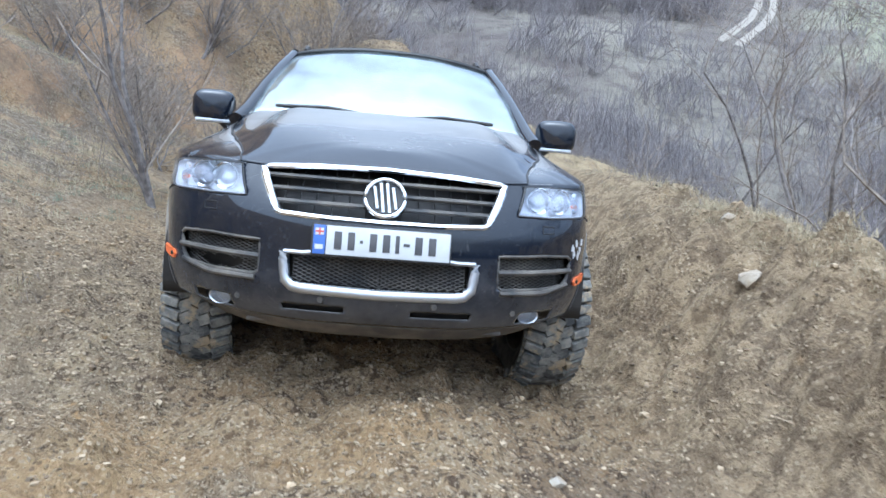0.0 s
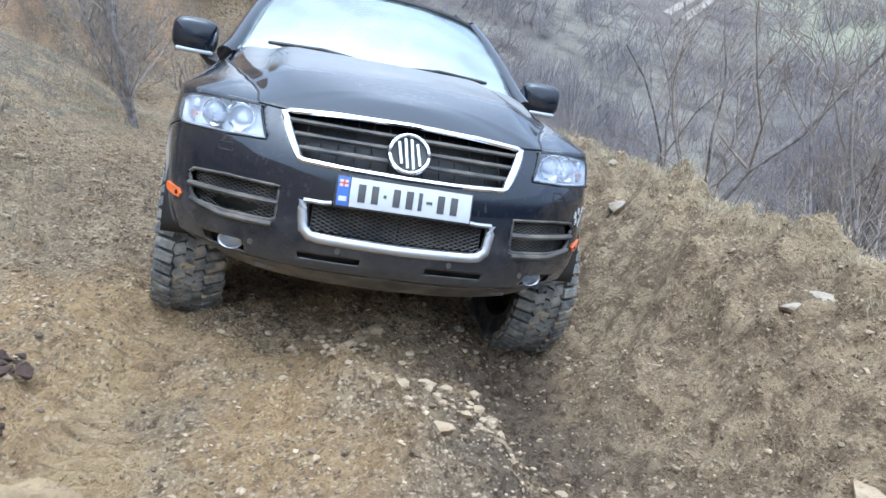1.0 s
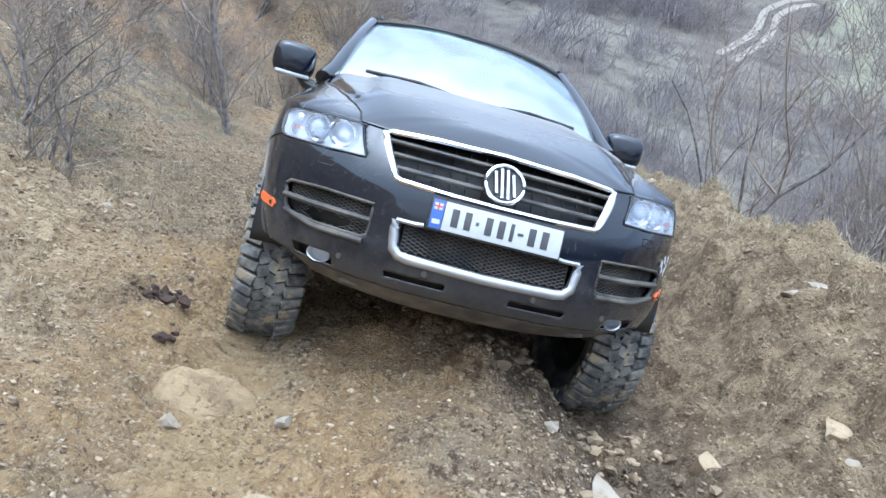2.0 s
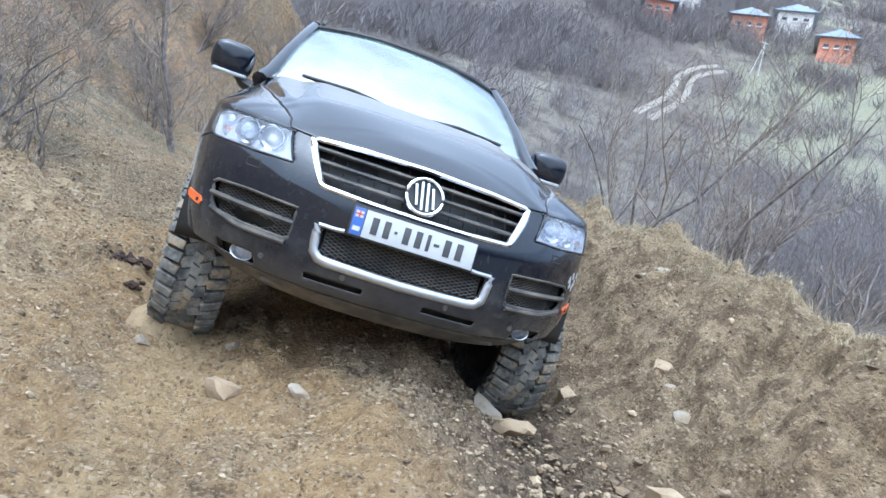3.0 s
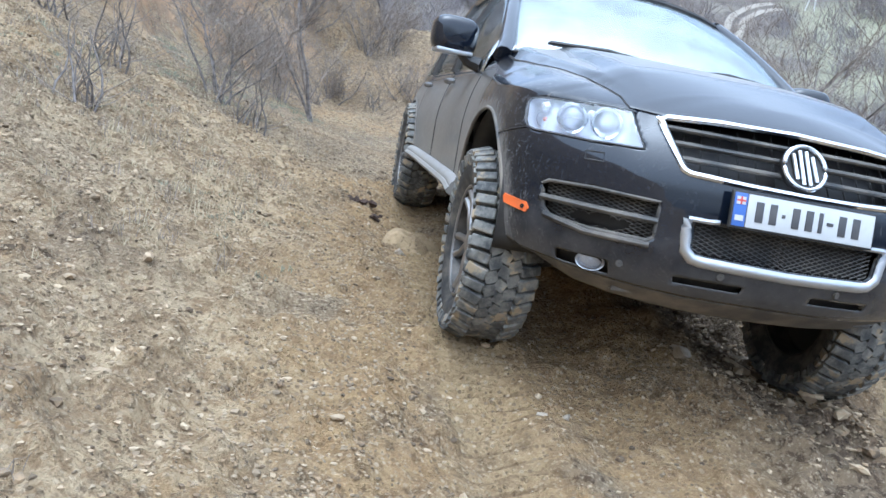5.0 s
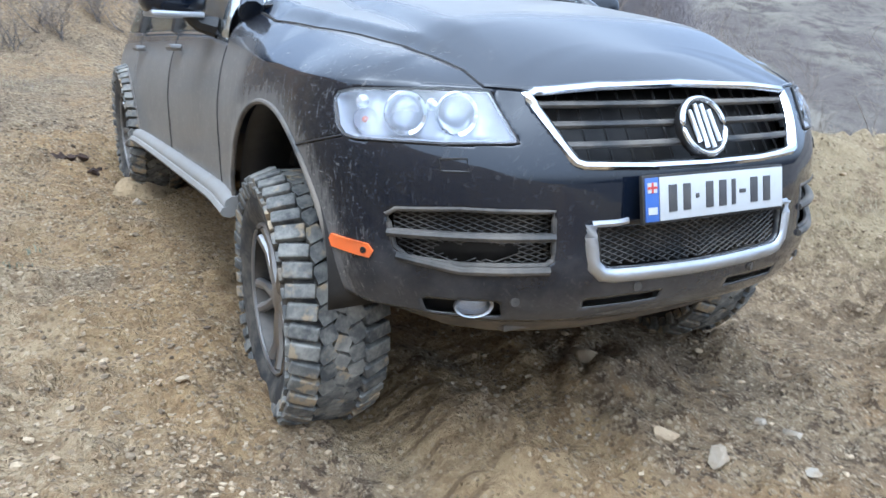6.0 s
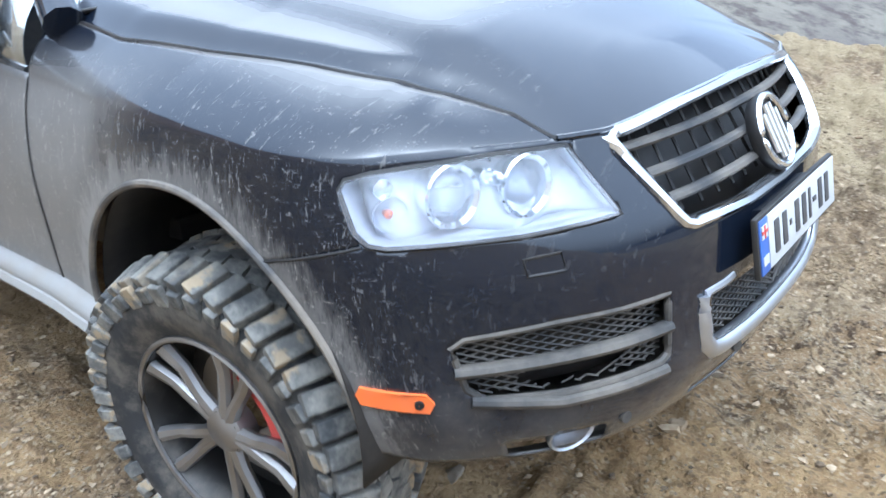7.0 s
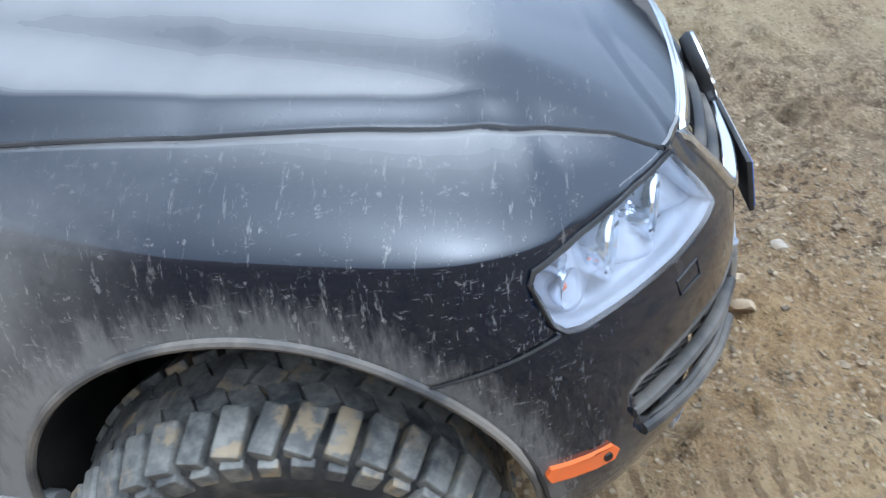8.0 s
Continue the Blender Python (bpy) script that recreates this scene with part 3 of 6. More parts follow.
# ---- the ground, one sheet out to the far slope ----
def build_ground():
    xs = spread(-3.2, 3.4, 0.022, -420, 460)
    ys = spread(-4.2, 4.6, 0.0135, -260, 470)
    X, Y = np.meshgrid(xs, ys, indexing="ij")
    Z = land(X, Y)
    nx, ny = X.shape
    me = bpy.data.meshes.new("ground")
    me.vertices.add(nx * ny)
    me.vertices.foreach_set("co", np.stack([X, Y, Z], -1).ravel())
    i = (np.arange(nx - 1)[:, None] * ny + np.arange(ny - 1)[None, :]).ravel()
    quads = np.stack([i, i + ny, i + ny + 1, i + 1], -1)
    me.loops.add(quads.size)
    me.loops.foreach_set("vertex_index", quads.ravel())
    me.polygons.add(len(quads))
    me.polygons.foreach_set("loop_start", np.arange(len(quads)) * 4)
    me.polygons.foreach_set("use_smooth", np.ones(len(quads), bool))
    me.update(calc_edges=True)
    me.materials.append(M["earth"])
    tagged(new("ground", me), "rutted ochre dirt track between bare earth banks", "ground", kind="structure")


build_ground()


# ---- the car: its own space has x across, y towards the tail, z up, the number plate at y = 0 ----
OUTLINE = [(-.2, .016), (0, .010), (.2, .016), (.4, .046), (.55, .095), (.65, .15), (.75, .225), (.83, .30), (.885, .37), (.925, .46),
           (.945, .56), (.955, .72), (.962, .92), (.957, 1.2), (.95, 1.5), (.955, 2.0), (.965, 2.6), (.98, 3.1), (1.0, 3.5), (1.005, 3.8),
           (.99, 4.1), (.96, 4.4), (.90, 4.58), (.80, 4.68), (.5, 4.74), (0, 4.76), (-.2, 4.76)]


def spline(ctrl, n=24):
    c, out = np.array(ctrl, float), []
    for i in range(1, len(c) - 2):
        p0, p1, p2, p3 = c[i - 1:i + 3]
        t = np.linspace(0, 1, n, endpoint=False)[:, None]
        out.append(.5 * (2 * p1 + (p2 - p0) * t + (2 * p0 - 5 * p1 + 4 * p2 - p3) * t * t + (3 * p1 - p0 - 3 * p2 + p3) * t**3))
    return np.vstack(out + [c[-2:-1]])


LINE = spline(OUTLINE)
RUN = np.r_[0, np.cumsum(np.hypot(*np.diff(LINE, axis=0).T))]
_tan = np.gradient(LINE, RUN, axis=0)
OUTWARD = np.stack([_tan[:, 1], -_tan[:, 0]], -1)
OUTWARD /= np.linalg.norm(OUTWARD, axis=1)[:, None]
NOSE = ([.20, .27, .33, .42, .52, .62, .70, .78, .86, .92, .97], [.14, .065, .015, -.016, -.014, -.008, .004, .042, .098, .142, .19])
FLANK = ([.25, .33, .42, .50, .60, .75, .85, .93, 1.0, 1.1], [.07, .04, .012, .002, .0, .0, .012, .03, .055, .09])
NOSE_C = spline(np.stack([[.13] + NOSE[0] + [1.02], [.26] + NOSE[1] + [.23]], -1), 8)
FLANK_C = spline(np.stack([[.17] + FLANK[0] + [1.2], [.1] + FLANK[1] + [.13]], -1), 8)
S_END = RUN[-1]


def skin(s, z, proud=0.0):
    """A point of the body's side wall: s metres round from the middle of the nose, at height z."""
    s, z = np.asarray(s, float), np.asarray(z, float)
    p = np.stack([np.interp(s, RUN, LINE[:, k]) for k in (0, 1)], -1)
    n = np.stack([np.interp(s, RUN, OUTWARD[:, k]) for k in (0, 1)], -1)
    n /= np.linalg.norm(n, axis=-1, keepdims=True)
    o = np.interp(z, NOSE_C[:, 0], NOSE_C[:, 1]) * n[..., 1] ** 2 + np.interp(z, FLANK_C[:, 0], FLANK_C[:, 1]) * n[..., 0] ** 2 - proud
    q = p - n * o[..., None]
    return np.stack([np.where(s < 1e-6, 0, q[..., 0]), q[..., 1], z + 0 * s], -1)


def s_at(y):
    """The run along the flank that belongs to a y."""
    sel = slice(150, len(LINE) - 60)
    return np.interp(y, LINE[sel, 1], RUN[sel])


GRILLE = [(0, .900), (.30, .893), (.505, .880), (.528, .872), (.415, .716), (.395, .708), (.2, .700), (0, .698)]
HEADLAMP = [(.560, .762), (.640, .880), (.78, .884), (1.0, .880), (1.045, .872), (1.055, .858), (1.03, .79), (1.01, .770), (.98, .763), (.75, .757)]
SIDE_VENT = [(.470, .597), (.70, .603), (.865, .597), (.890, .582), (.868, .50), (.835, .474), (.70, .462), (.49, .462), (.470, .475)]
INTAKE = [(0, .552), (.345, .552), (.350, .540), (.340, .462), (.318, .447), (0, .440)]
SLOT = [(.13, .334), (.37, .334), (.377, .358), (.13, .36)]
FOG = [(.59, .315), (.79, .325), (.80, .365), (.60, .365)]


def inside(poly, x, y):
    poly, hit = np.asarray(poly), np.zeros(np.shape(x), bool)
    for (x1, y1), (x2, y2) in zip(poly, np.roll(poly, -1, 0)):
        cross = ((y1 > y) != (y2 > y)) & (x < (x2 - x1) * (y - y1) / (y2 - y1 + 1e-12) + x1)
        hit ^= cross
    return hit


def on_edge(poly, p):
    poly = np.asarray(poly)
    a, b = poly, np.roll(poly, -1, 0)
    t = np.clip(((p - a) * (b - a)).sum(1) / np.maximum(((b - a) ** 2).sum(1), 1e-12), 0, 1)
    q = a + t[:, None] * (b - a)
    return q[np.argmin(((q - p) ** 2).sum(1))]


ARCH_F, ARCH_R, ARCH_RADIUS = (0.86, 0.39), (3.73, 0.44), 0.435
ARCH_POLY = [[(s_at(c[0] + ARCH_RADIUS * math.cos(a)), c[1] + ARCH_RADIUS * math.sin(a)) for a in np.linspace(0, 2 * np.pi, 80, endpoint=False)] for c in (ARCH_F, ARCH_R)]
TOP_S = [0, .30, .53, .64, .80, 1.05, s_at(.6), s_at(.9), s_at(1.4), s_at(1.8), s_at(2.5), s_at(3.5), s_at(4.3), S_END]
TOP_Z = [.907, .900, .886, .892, .899, .903, .915, .94, .99, 1.035, 1.055, 1.07, 1.08, 1.08]
LOW_S = [0, .3, .6, .95, 1.06, s_at(1.3), s_at(1.45), s_at(3.2), s_at(4.2), S_END]
LOW_Z = [.285, .285, .300, .335, .36, .40, .42, .46, .45, .42]


def cut_sheet(us, low, top, rows, fn, keep, edges=(), crowd=1.0):
    """A sheet of cells; those that keep() refuses are left out, and the rim follows the given outlines."""
    U = np.repeat(us[:, None], rows, 1)
    W = low[:, None] + (top - low)[:, None] * np.linspace(0, 1, rows)[None, :] ** crowd
    cu, cw = (U[:-1, :-1] + U[1:, 1:]) / 2, (W[:-1, :-1] + W[1:, 1:] + W[1:, :-1] + W[:-1, 1:]) / 4
    ok = keep(cu, cw)
    near = np.zeros(U.shape, int)
    for di in (0, 1):
        for dj in (0, 1):
            near[di:di + ok.shape[0], dj:dj + ok.shape[1]] += ok
    full = np.full(U.shape, 4)
    full[[0, -1], :] = 2
    full[:, [0, -1]] = 2
    for i, j in zip(*np.nonzero((near > 0) & (near < full))):
        best = None
        for poly in edges:
            q = on_edge(poly, np.array([U[i, j], W[i, j]]))
            d = np.hypot(*(q - (U[i, j], W[i, j])))
            if d < 0.026 and (best is None or d < best[0]):
                best = (d, q)
        if best:
            U[i, j], W[i, j] = best[1]
    idx = np.arange(U.size).reshape(U.shape)
    a = np.stack([idx[:-1, :-1], idx[1:, :-1], idx[1:, 1:], idx[:-1, 1:]], -1)[ok]
    used = np.unique(a)
    renum = np.full(U.size, -1)
    renum[used] = np.arange(len(used))
    pts = fn(U, W).reshape(-1, 3)[used]
    g = Geo()
    g.add(pts, [tuple(r) for r in renum[a].tolist()])
    return g


def on_skin(poly, proud=0.004, closed=True, step=0.02):
    """An outline in run and height, laid on the body in even steps."""
    poly = np.asarray(poly, float)
    if closed:
        poly = np.vstack([poly, poly[:1]])
    out = []
    for a, b in zip(poly[:-1], poly[1:]):
        k = max(1, int(np.hypot(*(b - a)) / step))
        out += [a + (b - a) * i / k for i in range(k)]
    if not closed:
        out.append(poly[-1])
    out = np.array(out)
    return skin(out[:, 0], out[:, 1], proud)


def both(name, geo, mat, parent, label="", **kw):
    """A part and its twin on the other side."""
    a = part(name, geo, mat, parent, label, **kw)
    b = part(name, geo.mirrored(), mat, parent, label, **kw)
    return a, b


def with_mirror(geo):
    m = geo.mirrored()
    g = Geo()
    g.add(np.vstack(geo.v), geo.f)
    g.add(np.vstack(m.v), m.f)
    return g


def weld(me):
    bm = bmesh.new()
    bm.from_mesh(me)
    bmesh.ops.remove_doubles(bm, verts=bm.verts, dist=.0008)
    bm.to_mesh(me)
    bm.free()
    me.set_sharp_from_angle(angle=radians(75))


SEAM = [(1.02, .768), (1.215, .727)]


HOOD_C = spline([(0, .89), (.12, .918), (.2, .952), (.4, 1.022), (.7, 1.088), (1.05, 1.14), (1.34, 1.172), (1.6, 1.19)], 8)
SHUT = ([0, .655, .70, .76, .85, .92, 1.06, 1.26, 1.55, 1.81, s_at(1.47)], [0, 0, .045, .11, .168, .205, .25, .23, .177, .12, .11])


def lid(s, v):
    """The top of the nose: v runs from the shoulder to the middle line."""
    p = skin(s, np.interp(s, TOP_S, TOP_Z))
    y0, y1 = p[..., 1], .20 + 1.12 * np.clip((p[..., 1] - .09) / 1.37, 0, 1) ** .85
    zc = np.interp(y1, HOOD_C[:, 0], HOOD_C[:, 1])
    k = np.interp(y0, [0, .2, .5, .9, 1.2, 1.47], [2.2, 2.2, 2.5, 3.2, 5.0, 8.0])
    x = p[..., 0] * (1 - v)
    y = y0 + (y1 - y0) * v * (2 - v)
    z = p[..., 2] + (zc - p[..., 2]) * (1 - (1 - v) ** k) ** np.interp(y0, [.1, .45, .9, 1.47], [.95, .80, .74, .72])
    power = ease(.60, .47, np.abs(x)) * ease(.10, .5, y)
    z = z + .014 * power - .010 * bell(np.abs(x), .62, .07) * ease(.15, .5, y)
    z = z + .022 * ease(0, .07, v - np.interp(s, *SHUT)) * ease(.2, .5, y0)
    return np.stack([x, y, z], -1)


def build_body(car):
    front = np.r_[np.arange(0, 1.30, .0125), np.arange(1.30, s_at(1.47) + .01, .015)]
    low, top = np.interp(front, LOW_S, LOW_Z), np.interp(front, TOP_S, TOP_Z)
    holes = [GRILLE, HEADLAMP, SIDE_VENT, INTAKE, SLOT, FOG, ARCH_POLY[0]]

    def solid(s, z):
        ok = np.ones(s.shape, bool)
        for h in holes:
            ok &= ~inside(h, s, z)
        return ok

    fender_line = [(.62, .874), (1.015, .874), (1.02, .768), (1.215, .727), (s_at(.86), .5), (s_at(.86), .2), (s_at(1.47), .2), (s_at(1.47), 1.3), (.62, 1.3)]
    bumper = cut_sheet(front, low, top, 60, skin, lambda s, z: solid(s, z) & ~inside(fender_line, s, z), holes + [fender_line])
    weld(part("bumper", with_mirror(bumper), "paint", car, "black painted bumper, scuffed and dusty", thick=.004).data)
    fender = cut_sheet(front, low, top, 60, skin, lambda s, z: solid(s, z) & inside(fender_line, s, z), holes + [fender_line])
    wing = front[front >= .655]
    crown = cut_sheet(wing, 0 * wing, np.interp(wing, *SHUT), 16, lid, lambda s, v: np.ones(s.shape, bool), crowd=1.8)
    fender.add(np.vstack(crown.v), crown.f)
    for g in (fender, fender.mirrored()):
        ob = part("front_fender", g, "paint", car, "black fender with mud splashes round the arch", sharp=75, thick=.004)
        weld(ob.data)
    for a, b in ((1.47, 2.44), (2.445, 3.36)):
        span = np.linspace(s_at(a), s_at(b), 40)
        g = cut_sheet(span, np.interp(span, LOW_S, LOW_Z) + .06, np.interp(span, TOP_S, TOP_Z), 30, skin, lambda s, z: ~inside(ARCH_POLY[1], s, z), [ARCH_POLY[1]])
        for q, sign in ((g, 1), (g.mirrored(), -1)):
            door = part("door", q, "paint", car, "black door under a grey film of dust", thick=.004)
            hy = b - .14
            h = skin(s_at(hy), .985)
            hg = Geo().tube([h + np.array([.012, -.085, 0]), h + np.array([.045, -.07, .002]), h + np.array([.05, 0, .004]), h + np.array([.045, .07, .002]), h + np.array([.012, .085, 0])], .014, 8)
            part("handle", hg if sign > 0 else hg.mirrored(), "paint", door)
    rear = np.linspace(s_at(3.365), S_END, 90)
    g = cut_sheet(rear, np.interp(rear, LOW_S, LOW_Z), np.interp(rear, TOP_S, TOP_Z), 40, skin, lambda s, z: ~inside(ARCH_POLY[1], s, z), [ARCH_POLY[1]])
    weld(part("rear_quarter", with_mirror(g), "paint", car, thick=.004).data)
    # sills with a pale step strip
    span = np.linspace(s_at(1.27), s_at(3.32), 40)
    lo = np.interp(span, LOW_S, LOW_Z)
    pts = skin(span, lo + .035, .004)
    both("sill", Geo().tube(pts, .042, 10, squash=.9), "sill", car, "pale dusty side sill")
    both("sill_trim", Geo().tube(skin(span, lo + .016, .032), .032, 8, squash=.7), "sill", car, "pale strip along the sill")
    # joints between panels
    seams = [SEAM, [(s_at(1.468), .45), (s_at(1.468), .99)], [(s_at(2.442), .47), (s_at(2.442), 1.05)]]
    for line in seams:
        both("panel_joint", Geo().tube(on_skin(line, .0005, closed=False), .003, 5), "black", car)
    # rolled arch lips and the dark liners behind them
    for c, hub in ((ARCH_F, .9), (ARCH_R, 3.75)):
        a = np.linspace(-.35, np.pi + .35, 60)
        y, z = c[0] + ARCH_RADIUS * np.cos(a), c[1] + ARCH_RADIUS * np.sin(a)
        ok = z > np.interp(s_at(y), LOW_S, LOW_Z) - .02
        pts = skin(s_at(y[ok]), z[ok], .0)
        both("arch_lip", Geo().tube(pts, .0085, 8), "dusty", car)
        g = Geo()
        ring_a = np.linspace(-.2, np.pi + .2, 30)
        grid = [[(x, c[0] + (ARCH_RADIUS + .012) * math.cos(t), c[1] + (ARCH_RADIUS + .012) * math.sin(t)) for x in (.925, .80, .62, .55)] for t in ring_a]
        v = np.array(grid).reshape(-1, 3)
        g.add(v, [(i * 4 + j, i * 4 + j + 1, (i + 1) * 4 + j + 1, (i + 1) * 4 + j) for i in range(29) for j in range(3)])
        back = [(.55, c[0] + (ARCH_RADIUS + .012) * math.cos(t), c[1] + (ARCH_RADIUS + .012) * math.sin(t)) for t in ring_a]
        g.add(back, [tuple(range(len(back)))])
        both("wheel_arch_liner", g, "black", car, thick=.004)


def build_hood(car):
    run = np.linspace(0, s_at(1.465), 110)
    zero, one = 0 * run, 0 * run + 1
    hood = cut_sheet(run, zero + np.interp(run, *SHUT), one, 44, lid, lambda s, v: np.ones(s.shape, bool), crowd=1.3)
    weld(part("hood", with_mirror(hood), "paint", car, "black hood under a film of grey dust", thick=.004).data)
    s = np.linspace(.655, s_at(1.465), 70)
    both("hood_joint", Geo().tube(lid(s, np.interp(s, *SHUT)) + [0, 0, -.001], .0045, 6), "black", car)
    s = np.linspace(0, .655, 40)
    both("hood_edge", Geo().tube(skin(s, np.interp(s, TOP_S, TOP_Z)), .006, 6), "paint", car)


def build_grille(car):
    holder = part("grille", Geo().add(np.vstack([skin(np.array([s, s]), np.array([z0, z1]), -.075) * [sg, 1, 1] for sg, sr in ((-1, 1), (1, 1)) for s, z0, z1 in
                  ([(s, np.interp(s, [0, .40, .54], [.60, .61, .76]), .90) for s in np.linspace(.54, 0, 12)] if sg < 0 else [(s, np.interp(s, [0, .40, .54], [.60, .61, .76]), .90) for s in np.linspace(0, .54, 12)])]),
                  [(i * 2, i * 2 + 2, i * 2 + 3, i * 2 + 1) for i in range(23)]), "black", car, "black grille with three bars and a chrome frame", thick=.004)
    loop = on_skin(GRILLE[1:-1], -.005, closed=False)
    top_mid, low_mid = skin(0, .900, -.005), skin(0, .698, -.005)
    path = np.vstack([top_mid[None], loop, low_mid[None], (loop * [-1, 1, 1])[::-1]])
    part("chrome_frame", Geo().tube(path, .0175, 8, closed=True, squash=.75), "chrome", holder, "chrome grille frame")
    for z in (.848, .800, .752):
        s1 = np.interp(z, [.716, .872], [.415, .528]) - .012
        s = np.linspace(-s1, s1, 41)
        p = skin(np.abs(s), np.full(41, z), -.02) * np.stack([np.sign(s), 1 + 0 * s, 1 + 0 * s], -1)
        part("grille_bar", Geo().tube(p, .013, 8, squash=.75), "plastic", holder)
    for s in np.linspace(-.42, .42, 13):
        p = [skin(abs(s), z, -.05) * [np.sign(s), 1, 1] for z in (.71, .88)]
        part("grille_rib", Geo().tube(p, .004, 5), "black", holder)
    # round badge: a dark dish, a bright rim and slanting bars
    mid = Vector(skin(0, .790, .014))
    tilt = Matrix.Translation(mid) @ pose(0, 0, 0, -24)
    badge = part("badge", Geo().lathe([(.03, .001), (.02, .078), (.0, .086), (-.008, .084), (-.004, .07), (0.0, .001)], 40, "y").turned(tilt), "black", car, "round dark badge with bright rim")
    ring_ = [(.077 * math.cos(a), -.008, .077 * math.sin(a)) for a in np.linspace(0, 2 * np.pi, 48, endpoint=False)]
    part("rim_ring", Geo().tube(ring_, .0078, 8, closed=True).turned(tilt), "chrome", badge, "chrome ring")
    bars = Geo()
    for x, h in ((-.036, .050), (-.012, .066), (.012, .066), (.036, .050)):
        bars.tube([(x - .008, -.009, h - .006), (x + .008, -.009, -h + .006)], .0066, 8)
    part("emblem", bars.turned(tilt), "bright", badge, "slanting chrome bars")


def mesh_panel(poly, depth, pitch=.021, slope=.42, torn=False):
    """Expanded-metal mesh that fills an outline on the body."""
    g = Geo()
    poly = np.asarray(poly)
    lo, hi = poly.min(0), poly.max(0)
    for sign in (1, -1):
        for c in np.arange(lo[1] - 1.0, hi[1] + 1.0, pitch * .62):
            run, pts = np.arange(lo[0], hi[0], .012), []
            z = c + sign * slope * (run - lo[0])
            ok = inside(poly, run, z) & (z > lo[1]) & (z < hi[1])
            if torn:
                ok &= ((run - .665) / .10) ** 2 + ((z - .492 - .006 * np.sin(run * 70)) / .021) ** 2 > 1
            for piece in np.split(np.nonzero(ok)[0], np.nonzero(np.diff(np.nonzero(ok)[0]) > 1)[0] + 1):
                if len(piece) > 1:
                    k = piece[[0, len(piece) // 2, -1]] if len(piece) > 2 else piece
                    g.tube(skin(run[k], z[k], depth + .002 * sign), .0022, 4, caps=False)
    return g


def shade_panel(poly, depth):
    c = np.asarray(poly)
    s = np.linspace(c[:, 0].min() - .01, c[:, 0].max() + .01, 16)
    return cut_sheet(s, 0 * s + c[:, 1].min() - .01, 0 * s + c[:, 1].max() + .01, 6, lambda a, b: skin(a, b, depth), lambda a, b: np.ones(a.shape, bool))


